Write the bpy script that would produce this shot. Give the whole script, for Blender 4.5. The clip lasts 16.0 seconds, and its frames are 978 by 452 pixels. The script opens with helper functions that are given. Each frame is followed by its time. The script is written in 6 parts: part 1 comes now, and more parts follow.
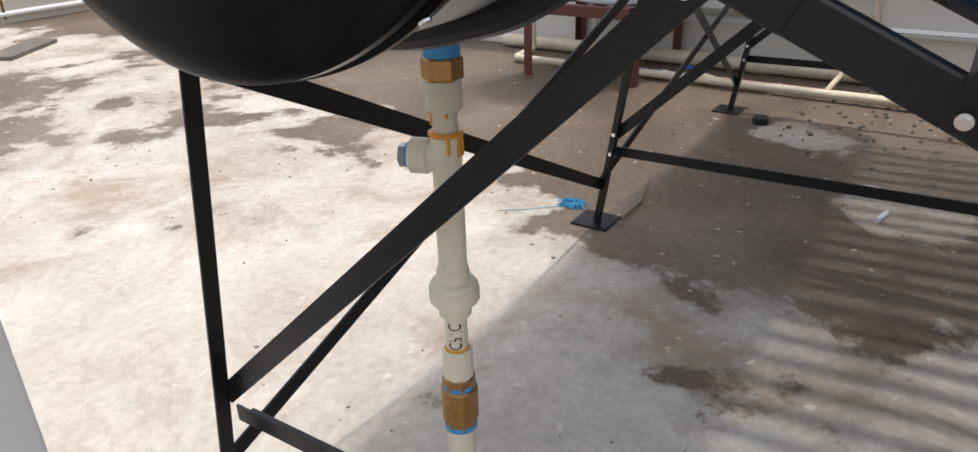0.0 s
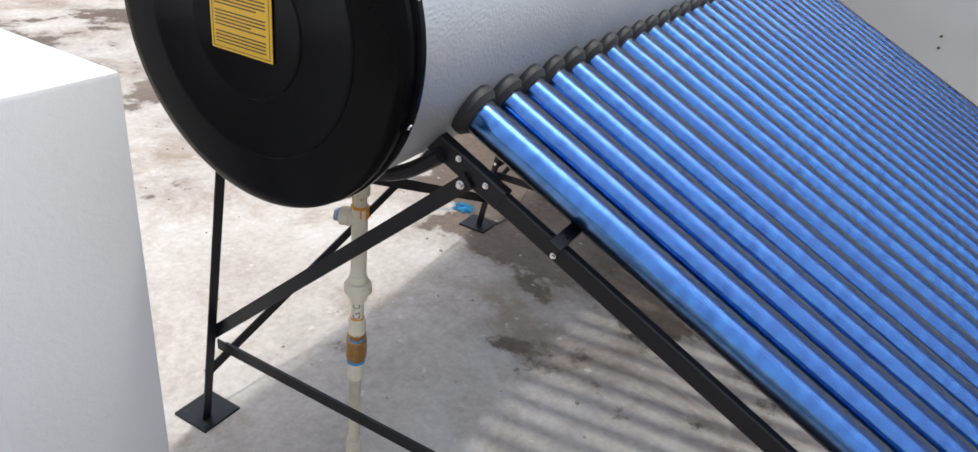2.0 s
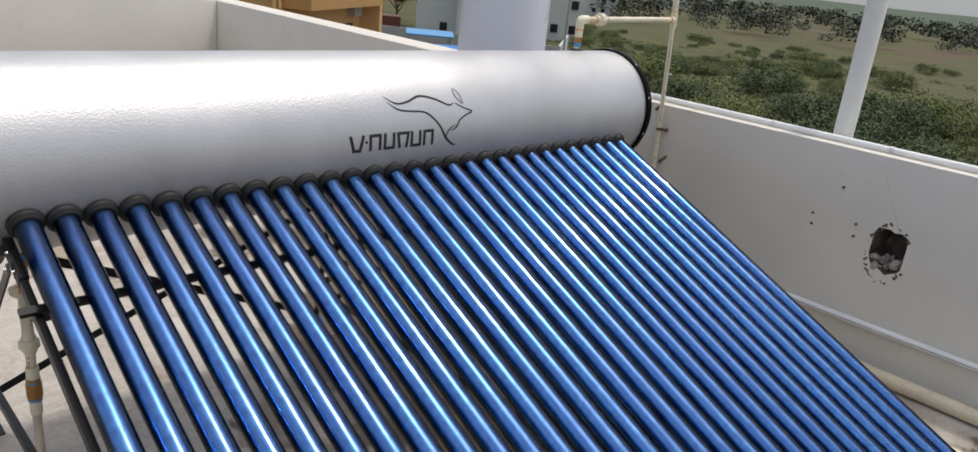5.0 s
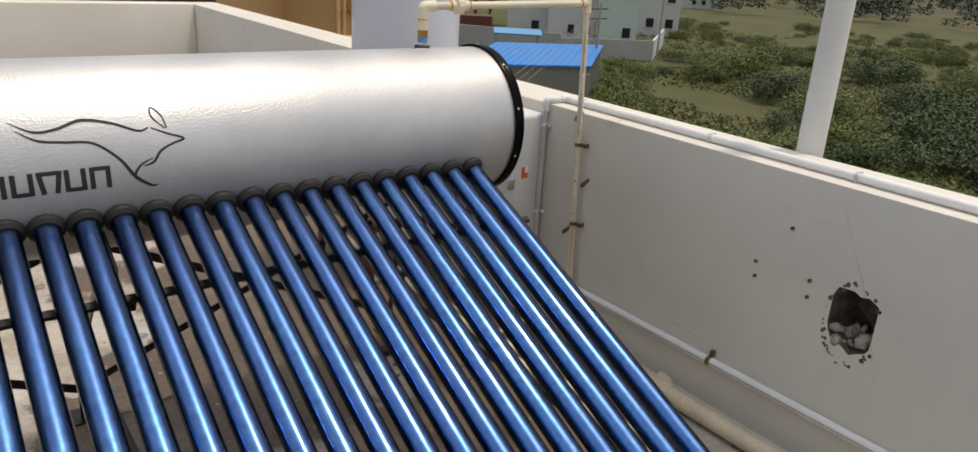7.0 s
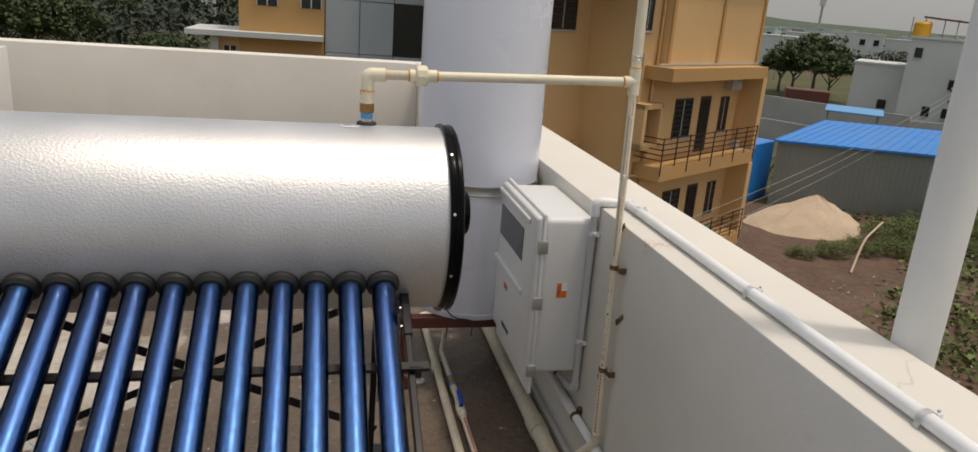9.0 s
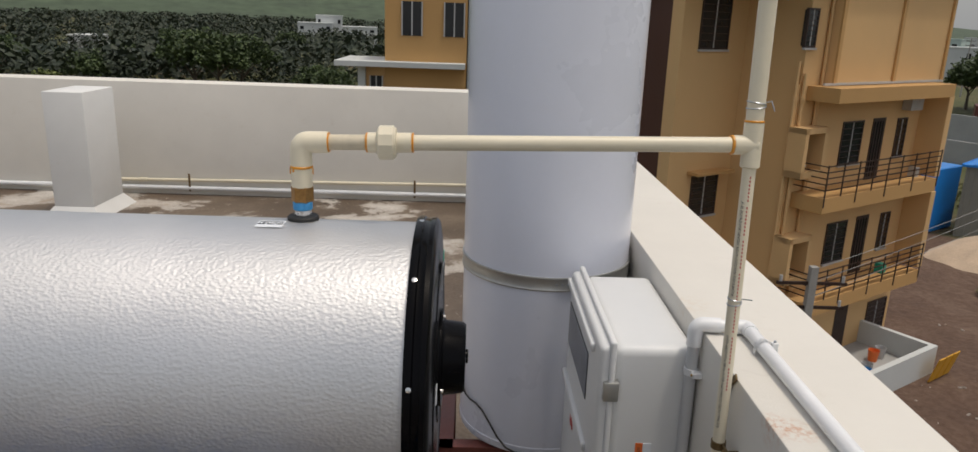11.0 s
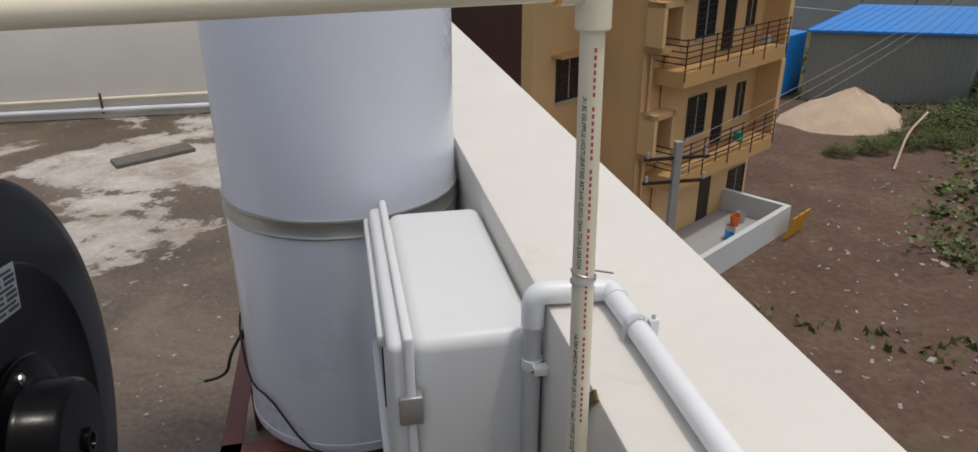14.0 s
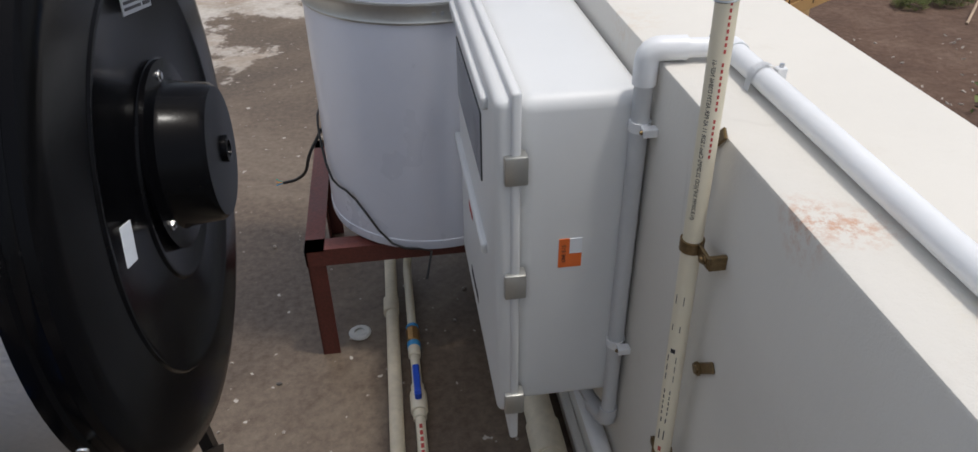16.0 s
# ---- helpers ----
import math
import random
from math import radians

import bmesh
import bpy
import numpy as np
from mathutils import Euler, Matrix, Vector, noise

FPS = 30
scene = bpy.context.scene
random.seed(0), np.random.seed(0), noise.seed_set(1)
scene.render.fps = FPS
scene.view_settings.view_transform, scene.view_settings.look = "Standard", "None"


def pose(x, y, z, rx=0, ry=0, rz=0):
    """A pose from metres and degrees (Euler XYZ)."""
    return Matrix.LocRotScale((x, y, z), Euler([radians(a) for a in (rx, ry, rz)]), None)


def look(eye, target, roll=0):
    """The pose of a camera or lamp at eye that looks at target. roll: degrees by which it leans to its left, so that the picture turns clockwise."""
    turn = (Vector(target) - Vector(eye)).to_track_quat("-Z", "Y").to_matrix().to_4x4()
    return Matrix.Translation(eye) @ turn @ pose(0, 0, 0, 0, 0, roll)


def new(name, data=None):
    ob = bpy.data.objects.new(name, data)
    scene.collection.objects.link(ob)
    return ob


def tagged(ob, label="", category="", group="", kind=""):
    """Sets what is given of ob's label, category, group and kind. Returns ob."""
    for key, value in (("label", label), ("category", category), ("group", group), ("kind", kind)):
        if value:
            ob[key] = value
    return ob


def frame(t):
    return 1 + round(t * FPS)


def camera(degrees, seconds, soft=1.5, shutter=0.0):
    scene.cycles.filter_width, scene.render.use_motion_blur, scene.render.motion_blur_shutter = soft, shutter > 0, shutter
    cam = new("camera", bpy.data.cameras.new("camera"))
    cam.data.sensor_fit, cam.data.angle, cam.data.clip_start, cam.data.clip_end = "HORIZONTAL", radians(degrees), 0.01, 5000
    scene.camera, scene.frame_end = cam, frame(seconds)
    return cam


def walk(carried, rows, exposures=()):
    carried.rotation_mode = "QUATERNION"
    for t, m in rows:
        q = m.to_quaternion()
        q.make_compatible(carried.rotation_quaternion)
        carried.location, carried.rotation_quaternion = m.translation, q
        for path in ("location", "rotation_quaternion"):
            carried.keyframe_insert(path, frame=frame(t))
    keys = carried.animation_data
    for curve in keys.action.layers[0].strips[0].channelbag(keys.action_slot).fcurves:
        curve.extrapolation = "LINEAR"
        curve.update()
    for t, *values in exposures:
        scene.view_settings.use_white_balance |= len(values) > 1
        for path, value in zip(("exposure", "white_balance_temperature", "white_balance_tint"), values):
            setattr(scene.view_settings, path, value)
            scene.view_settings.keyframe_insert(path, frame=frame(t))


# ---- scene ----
cam = camera(66.4, 16.0)
PATH = [
    (0, (-0.397, -0.409, 0.849), (1.102, 0.6, -0.009), -1.7),
    (0.5, (-0.406, -0.447, 0.843), (1.128, 0.557, 0.043), -0.6),
    (1, (-0.453, -0.496, 0.908), (1.062, 0.449, 0.006), 2.1),
    (1.5, (-0.586, -0.586, 1.108), (0.917, 0.344, 0.173), 5.6),
    (2, (-0.794, -0.747, 1.25), (0.77, 0.065, 0.302), 6.9),
    (2.5, (-0.966, -0.935, 1.376), (0.642, -0.073, 0.557), 4.7),
    (3, (-1.023, -1.265, 1.436), (0.583, -0.413, 0.603), 3.1),
    (3.5, (-0.975, -1.497, 1.49), (0.559, -0.45, 0.748), 0.7),
    (4, (-0.799, -1.735, 1.497), (0.736, -0.646, 0.821), 1.2),
    (4.2, (-0.706, -1.898, 1.558), (0.797, -0.743, 0.919), 2.5),
    (6.5, (0.635, -2.16, 1.498), (1.822, -0.726, 0.768), 4.2),
    (7, (0.979, -2.118, 1.53), (2.135, -0.634, 0.85), 3.5),
    (7.5, (1.326, -2.168, 1.551), (2.306, -0.55, 0.902), 5.5),
    (8, (1.628, -2.123, 1.54), (2.507, -0.444, 0.901), 4.0),
    (8.5, (1.929, -2.001, 1.567), (2.679, -0.239, 0.99), 3.9),
    (9, (2.211, -1.967, 1.567), (2.651, -0.103, 0.993), 4.4),
    (9.5, (2.423, -1.883, 1.58), (2.586, 0.027, 1.007), 1.5),
    (10, (2.534, -1.658, 1.579), (2.567, 0.269, 1.046), 3.4),
    (10.2, (2.569, -1.569, 1.579), (2.632, 0.366, 1.08), 3.0),
    (12.3, (2.655, -0.675, 1.548), (2.659, 1.229, 0.934), 0.3),
    (12.5, (2.686, -0.634, 1.555), (2.702, 1.283, 0.985), 0.3),
    (13, (2.763, -0.597, 1.578), (2.871, 1.338, 1.085), 3.2),
    (13.5, (2.828, -0.587, 1.522), (3.092, 1.29, 0.885), 2.1),
    (14, (2.855, -0.596, 1.444), (3.217, 1.204, 0.649), -0.0),
    (14.5, (2.848, -0.638, 1.386), (3.195, 1.087, 0.435), -1.3),
    (15, (2.818, -0.658, 1.365), (3.144, 1.022, 0.329), 0.2),
    (15.5, (2.779, -0.65, 1.323), (3.061, 0.967, 0.181), 0.1),
    (16, (2.762, -0.619, 1.316), (2.985, 1.021, 0.193), -0.9),
]
EXPOSURES = [(0.0, 0.5, 6500, 10), (0.5, 0.38, 6500, 10), (1.0, 0.33, 6350, 10), (1.5, 0.42, 6150, 10), (2.0, 0.48, 6100, 10), (2.5, 0.4, 6150, 10), (3.5, 0.12, 6300, 10), (4.2, -0.02, 6350, 10), (6.3, -0.15, 6950, 10), (8.0, -0.22, 7100, 10), (9.5, -0.34, 7050, 10), (10.2, -0.36, 6950, 10), (12.3, -0.48, 6550, 10), (13.5, -0.42, 6500, 10), (14.5, -0.47, 6300, 10), (15.0, -0.47, 6250, 10), (16.0, -0.2, 6250, 10)]
walk(cam, [(t, look(eye, target, roll)) for t, eye, target, roll in PATH], EXPOSURES)

# ---------------------------------------------------------------- world and sun
world = bpy.data.worlds.new("sky")
scene.world = world
world.use_nodes = True
wn = world.node_tree
sky = wn.nodes.new("ShaderNodeTexSky")
sky.sky_type = "NISHITA"
sky.sun_disc = False
SUN_EL, SUN_AZ = 75.5, 109.0
sky.sun_elevation, sky.sun_rotation = radians(SUN_EL), radians(SUN_AZ)
sky.air_density, sky.dust_density, sky.ozone_density = 1.0, 6.0, 1.0
haze = wn.nodes.new("ShaderNodeMix")  # thin high haze evens the sky
haze.data_type = "RGBA"
haze.inputs[0].default_value = 0.5
haze.inputs[7].default_value = (4.6, 4.8, 5.0, 1)
wn.links.new(sky.outputs[0], haze.inputs[6])
wn.links.new(haze.outputs[2], wn.nodes["Background"].inputs[0])
wn.nodes["Background"].inputs[1].default_value = 0.172
sun_data = bpy.data.lights.new("sun", "SUN")
sun_data.energy, sun_data.angle, sun_data.color = 1.7, radians(3.5), (1.0, 0.95, 0.87)
sun = new("sun", sun_data)
SUN_DIR = Vector((math.sin(radians(SUN_AZ)) * math.cos(radians(SUN_EL)), math.cos(radians(SUN_AZ)) * math.cos(radians(SUN_EL)), math.sin(radians(SUN_EL))))
sun.matrix_world = look(SUN_DIR * 30, (0, 0, 0))


# ---------------------------------------------------------------- materials
def nodes_of(name):
    m = bpy.data.materials.new(name)
    m.use_nodes = True
    nt = m.node_tree
    return m, nt, nt.nodes["Principled BSDF"]


def node(nt, kind, **values):
    n = nt.nodes.new("ShaderNode" + kind)
    for key, v in values.items():
        n.inputs[key.replace("_", " ")].default_value = v
    return n


def ramp(nt, source, stops):
    r = nt.nodes.new("ShaderNodeValToRGB")
    els = r.color_ramp.elements
    while len(els) < len(stops):
        els.new(0.5)
    for e, (p, c) in zip(els, stops):
        e.position = p
        e.color = (*c, 1) if len(c) == 3 else c
    nt.links.new(source, r.inputs[0])
    return r.outputs[0]


def grey(v):
    return (v, v, v)


def coords(nt):
    return nt.nodes.new("ShaderNodeTexCoord").outputs["Object"]


def noise_of(nt, co, scale, detail=4.0, rough=0.55, distortion=0.0):
    n = node(nt, "TexNoise", Scale=scale, Detail=detail, Roughness=rough, Distortion=distortion)
    nt.links.new(co, n.inputs["Vector"])
    return n.outputs["Fac"]


def mix(nt, fac, a, b, how="MIX"):
    m = nt.nodes.new("ShaderNodeMix")
    m.data_type, m.blend_type = "RGBA", how
    for sock, v in ((m.inputs[0], fac), (m.inputs[6], a), (m.inputs[7], b)):
        if isinstance(v, bpy.types.NodeSocket):
            nt.links.new(v, sock)
        elif isinstance(v, tuple):
            sock.default_value = (*v, 1)
        else:
            sock.default_value = v
    return m.outputs[2]


def bump(nt, bsdf, height, strength, distance, before=None):
    b = node(nt, "Bump", Strength=strength, Distance=distance)
    nt.links.new(height, b.inputs["Height"])
    if before is not None:
        nt.links.new(before, b.inputs["Normal"])
    nt.links.new(b.outputs[0], bsdf.inputs["Normal"])
    return b.outputs[0]


def plain(name, colour, rough=0.5, metal=0.0, vary=0.12, scale=6.0, fine=120.0, relief=0.15, coat=0.0, depth=0.001):
    """A surface of one colour with blotches, fine grain, uneven gloss and a little relief."""
    m, nt, b = nodes_of(name)
    co = coords(nt)
    big = noise_of(nt, co, scale, 5, 0.6)
    small = noise_of(nt, co, fine, 3)
    dark = tuple(c * (1 - vary) for c in colour)
    light = tuple(min(1, c * (1 + vary)) for c in colour)
    c = ramp(nt, big, [(0.3, dark), (0.7, light)])
    c = mix(nt, 0.25 * vary / 0.12 if vary < 0.4 else 0.5, c, ramp(nt, small, [(0.3, dark), (0.7, light)]))
    nt.links.new(c, b.inputs["Base Color"])
    nt.links.new(ramp(nt, big, [(0.3, grey(max(0, rough - 0.06))), (0.7, grey(min(1, rough + 0.06)))]), b.inputs["Roughness"])
    b.inputs["Metallic"].default_value = metal
    b.inputs["Coat Weight"].default_value = coat
    if relief:
        bump(nt, b, small, relief, depth)
    return m


def near(nt, co, centre, inner, outer):
    """One within inner metres of centre, falling to nought at outer."""
    d = nt.nodes.new("ShaderNodeVectorMath")
    d.operation = "DISTANCE"
    nt.links.new(co, d.inputs[0])
    d.inputs[1].default_value = centre
    r = node(nt, "MapRange", From_Min=inner, From_Max=outer, To_Min=1.0, To_Max=0.0)
    nt.links.new(d.outputs["Value"], r.inputs["Value"])
    return r.outputs[0]


def summed(nt, a, b, factor):
    m = nt.nodes.new("ShaderNodeMath")
    m.operation = "MULTIPLY_ADD"
    nt.links.new(b, m.inputs[0])
    m.inputs[1].default_value = factor
    nt.links.new(a, m.inputs[2])
    return m.outputs[0]


def concrete_floor():
    """Pale dried cement wash in ragged sheets over brown damp dusty screed."""
    m, nt, b = nodes_of("stained cement floor")
    co = coords(nt)
    big = noise_of(nt, co, 0.8, 7, 0.62, 0.5)
    ragged = noise_of(nt, co, 3.2, 10, 0.7)
    fine = noise_of(nt, co, 45, 6, 0.72)
    grit = noise_of(nt, co, 230, 2)
    cover = summed(nt, big, ragged, 0.42)
    for centre, inner, outer, much in (((0.55, 0.45, 0), 0.45, 1.05, 0.14), ((1.25, 1.65, 0), 0.5, 1.05, 0.13), ((0.05, 1.0, 0), 0.4, 1.3, 0.09), ((0.2, 1.9, 0), 0.2, 1.4, 0.05), ((0.9, 3.5, 0), 0.2, 1.1, 0.06), ((0.74, 1.35, 0), 0.08, 0.42, -0.17), ((1.75, -0.1, 0), 0.3, 0.85, -0.17), ((2.6, 0.8, 0), 0.5, 1.5, -0.15), ((2.8, 1.9, 0), 0.5, 1.2, -0.15), ((0.5, -0.4, 0), 0.3, 1.1, 0.035), ((2.25, 0.03, 0), 0.02, 0.28, 0.26), ((1.65, -0.3, 0), 0.02, 0.24, 0.28), ((2.7, 3.2, 0), 0.3, 1.6, -0.05)):
        cover = summed(nt, cover, near(nt, co, centre, inner, outer), much)
    pale = ramp(nt, cover, [(0.715, grey(0)), (0.74, grey(0.75)), (0.82, grey(1))])
    wet = ramp(nt, noise_of(nt, co, 1.3, 8, 0.66, 0.8), [(0.36, (0.052, 0.033, 0.019)), (0.5, (0.105, 0.072, 0.046)), (0.66, (0.21, 0.165, 0.12))])
    wet = mix(nt, 0.4, wet, ramp(nt, fine, [(0.35, (0.065, 0.045, 0.031)), (0.68, (0.24, 0.19, 0.145))]))
    dry = ramp(nt, noise_of(nt, co, 2.2, 9, 0.7), [(0.3, (0.31, 0.27, 0.23)), (0.5, (0.46, 0.425, 0.38)), (0.7, (0.62, 0.595, 0.56))])
    dry = mix(nt, 0.3, dry, ramp(nt, fine, [(0.35, (0.3, 0.26, 0.215)), (0.65, (0.66, 0.63, 0.59))]))
    stains = ramp(nt, noise_of(nt, co, 1.9, 9, 0.72, 0.6), [(0.5, grey(0)), (0.64, grey(0.7))])
    dry = mix(nt, stains, dry, (0.26, 0.19, 0.125))
    c = mix(nt, pale, wet, dry)
    specks = ramp(nt, noise_of(nt, co, 26, 3, 0.5), [(0.69, grey(0)), (0.715, grey(1))])
    c = mix(nt, mix(nt, 0.7, grey(0), specks), c, (0.62, 0.58, 0.52))
    nt.links.new(c, b.inputs["Base Color"])
    nt.links.new(ramp(nt, pale, [(0.0, grey(0.5)), (1.0, grey(0.85))]), b.inputs["Roughness"])
    n1 = bump(nt, b, fine, 0.3, 0.002)
    n2 = bump(nt, b, grit, 0.25, 0.001, n1)
    bump(nt, b, pale, 0.2, 0.001, n2)
    return m


def plaster(name, colour, stain=(0.5, 0.42, 0.33), amount=0.25, smears=()):
    m, nt, b = nodes_of(name)
    co = coords(nt)
    big = noise_of(nt, co, 1.7, 6, 0.6)
    fine = noise_of(nt, co, 90, 4, 0.6)
    grit = noise_of(nt, co, 420, 2)
    c = ramp(nt, big, [(0.3, tuple(v * 0.9 for v in colour)), (0.7, colour)])
    spots = ramp(nt, noise_of(nt, co, 9.0, 9, 0.72), [(0.60, grey(0)), (0.78, grey(1))])
    c = mix(nt, mix(nt, amount, grey(0), spots), c, stain)
    for centre, inner, outer, tint, much in smears:
        here = mix(nt, 1.0, near(nt, co, centre, inner, outer), ramp(nt, noise_of(nt, co, 70, 6, 0.75), [(0.46, grey(0)), (0.62, grey(much))]), "MULTIPLY")
        c = mix(nt, here, c, tint)
    if smears:
        crack = node(nt, "TexVoronoi", Scale=0.85)
        crack.feature = "DISTANCE_TO_EDGE"
        warp = mix(nt, 0.06, co, nt.nodes.new("ShaderNodeTexNoise").outputs["Color"])
        nt.links.new(warp, crack.inputs["Vector"])
        thin = mix(nt, 1.0, ramp(nt, crack.outputs["Distance"], [(0.0, grey(0.4)), (0.003, grey(0))]), ramp(nt, noise_of(nt, co, 2.3, 4), [(0.5, grey(0)), (0.62, grey(1))]), "MULTIPLY")
        c = mix(nt, thin, c, (0.36, 0.32, 0.27))
    nt.links.new(c, b.inputs["Base Color"])
    b.inputs["Roughness"].default_value = 0.82
    n = bump(nt, b, fine, 0.22, 0.003)
    bump(nt, b, grit, 0.25, 0.0012, n)
    return m


def embossed():
    """Stucco-embossed aluminium sheet."""
    m, nt, b = nodes_of("stucco-embossed aluminium")
    co = coords(nt)
    v = node(nt, "TexVoronoi", Scale=230.0, Randomness=1.0)
    v.feature = "SMOOTH_F1"
    mp = node(nt, "Mapping", Scale=(0.7, 1, 1))
    nt.links.new(co, mp.inputs["Vector"])
    nt.links.new(mp.outputs[0], v.inputs["Vector"])
    w = noise_of(nt, mp.outputs[0], 280, 3)
    b.inputs["Metallic"].default_value = 0.9
    nt.links.new(ramp(nt, noise_of(nt, co, 4, 5), [(0.3, (0.58, 0.585, 0.59)), (0.7, (0.68, 0.68, 0.685))]), b.inputs["Base Color"])
    nt.links.new(ramp(nt, noise_of(nt, co, 7, 4), [(0.3, grey(0.45)), (0.7, grey(0.54))]), b.inputs["Roughness"])
    n1 = bump(nt, b, v.outputs["Distance"], 0.55, 0.0012)
    bump(nt, b, w, 0.3, 0.0008, n1)
    return m


def tube_blue():
    """The blue selective coat of the inner tube, streaked along its length, seen under clear glass."""
    m, nt, b = nodes_of("blue coated evacuated tube")
    co = coords(nt)
    mp = node(nt, "Mapping", Scale=(30, 1.2, 30))
    nt.links.new(co, mp.inputs["Vector"])
    streak = noise_of(nt, mp.outputs[0], 2.0, 4)
    info = nt.nodes.new("ShaderNodeObjectInfo")
    c = ramp(nt, streak, [(0.3, (0.022, 0.15, 0.50)), (0.7, (0.10, 0.35, 0.80))])
    c = mix(nt, ramp(nt, info.outputs["Random"], [(0.0, grey(0.0)), (1.0, grey(0.35))]), c, (0.018, 0.10, 0.45))
    nt.links.new(c, b.inputs["Base Color"])
    b.inputs["Metallic"].default_value = 0.92
    b.inputs["Roughness"].default_value = 0.16
    b.inputs["Coat Weight"].default_value = 1.0
    b.inputs["Coat Roughness"].default_value = 0.04
    return m


FLOOR = concrete_floor()
CREAM = plaster("cream parapet plaster", (0.72, 0.69, 0.63))
CREAM_EAST = plaster("stained cream parapet plaster", (0.72, 0.69, 0.63), smears=(((3.113, -0.129, 0.955), 0.0, 0.05, (0.52, 0.24, 0.12), 0.85), ((3.145, -0.147, 0.955), 0.0, 0.04, (0.52, 0.24, 0.12), 0.7), ((3.229, -0.288, 0.955), 0.01, 0.09, (0.72, 0.62, 0.36), 0.6), ((3.105, 0.401, 0.955), 0.0, 0.07, (0.6, 0.45, 0.3), 0.4)))
WHITE_PLASTER = plaster("white column plaster", (0.74, 0.74, 0.72))
ALU = embossed()
BLUE_TUBE = tube_blue()
BLACK_PAINT = plain("black powder-coated steel", (0.010, 0.010, 0.012), 0.36, 0.0, 0.2, 8, 200, 0.12)
BLACK_PAINT.node_tree.nodes["Principled BSDF"].inputs["Specular IOR Level"].default_value = 0.3
BLACK_PLASTIC = plain("black moulded plastic", (0.0025, 0.0025, 0.0032), 0.2, 0.0, 0.15, 5, 160, 0.06)
BLACK_PLASTIC.node_tree.nodes["Principled BSDF"].inputs["Specular IOR Level"].default_value = 0.09
RUBBER = plain("black rubber", (0.014, 0.014, 0.014), 0.62, 0.0, 0.2, 20, 300, 0.2)
GALV = plain("galvanised steel", (0.45, 0.47, 0.5), 0.35, 0.9, 0.15, 15, 200, 0.1)
CHROME = plain("bright steel", (0.7, 0.7, 0.7), 0.2, 1.0, 0.1, 15, 200, 0.05)
CPVC = plain("cream pipe plastic", (0.76, 0.69, 0.53), 0.42, 0.0, 0.07, 5, 90, 0.06)
CPVC_DIRTY = plain("dusty cream pipe plastic", (0.66, 0.585, 0.44), 0.6, 0.0, 0.18, 7, 60, 0.1)
WHITE_PVC = plain("white pipe plastic", (0.78, 0.79, 0.8), 0.4, 0.0, 0.06, 5, 90, 0.05)
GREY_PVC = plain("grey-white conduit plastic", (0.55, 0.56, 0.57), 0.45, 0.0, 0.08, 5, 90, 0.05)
BRASS = plain("brass", (0.42, 0.24, 0.09), 0.42, 0.85, 0.25, 25, 200, 0.2)
TAPE_BLUE = plain("blue thread tape", (0.05, 0.30, 0.62), 0.5, 0.0, 0.2, 40, 300, 0.3)
GLUE = plain("orange solvent cement", (0.72, 0.30, 0.02), 0.35, 0.0, 0.25, 40, 300, 0.2)
WHITE_METAL = plain("white painted steel sheet", (0.66, 0.685, 0.77), 0.3, 0.0, 0.05, 2, 60, 0.03, 0.4)
BOX_WHITE = plain("light grey enclosure plastic", (0.68, 0.69, 0.69), 0.42, 0.0, 0.04, 3, 200, 0.05)
RED_STEEL = plain("red oxide painted steel", (0.115, 0.03, 0.022), 0.5, 0.0, 0.3, 8, 150, 0.25)
BAND = plain("brushed steel band", (0.46, 0.46, 0.44), 0.4, 0.8, 0.1, 12, 120, 0.08)


# ---------------------------------------------------------------- mesh helpers
def mesh_of(name, bm, material, smooth=True):
    me = bpy.data.meshes.new(name)
    bm.to_mesh(me)
    bm.free()
    for mat in material if isinstance(material, (list, tuple)) else [material]:
        me.materials.append(mat)
    if smooth:
        me.shade_smooth()
        me.set_sharp_from_angle(angle=radians(35))
    return me


def part(name, bm, material, parent=None, label="", smooth=True):
    ob = new(name, bm if isinstance(bm, bpy.types.Mesh) else mesh_of(name, bm, material, smooth))
    if parent is not None:
        ob.parent = parent
    if label:
        tagged(ob, label)
    return ob


def thing(name, label, category, at=(0, 0, 0), group="", kind=""):
    ob = new(name)
    ob.location = at
    ob.empty_display_size = 0.1
    return tagged(ob, label, category, group, kind)


def put_box(bm, lo, hi, bevel=0.0, seg=2, m=None):
    c = [(a + b) / 2 for a, b in zip(lo, hi)]
    s = [abs(b - a) for a, b in zip(lo, hi)]
    mat = Matrix.Translation(c) @ Matrix.Diagonal((*s, 1))
    if m is not None:
        mat = m @ mat
    r = bmesh.ops.create_cube(bm, size=1, matrix=mat)
    if bevel:
        edges = list({e for v in r["verts"] for e in v.link_edges})
        bmesh.ops.bevel(bm, geom=edges, offset=bevel, segments=seg, affect="EDGES", profile=0.5)
    return bm


def box(lo, hi, bevel=0.0, seg=2, m=None):
    return put_box(bmesh.new(), lo, hi, bevel, seg, m)


def frame_to(a, b):
    """A turn that takes z onto the way from a to b."""
    return (Vector(b) - Vector(a)).to_track_quat("Z", "Y").to_matrix().to_4x4()


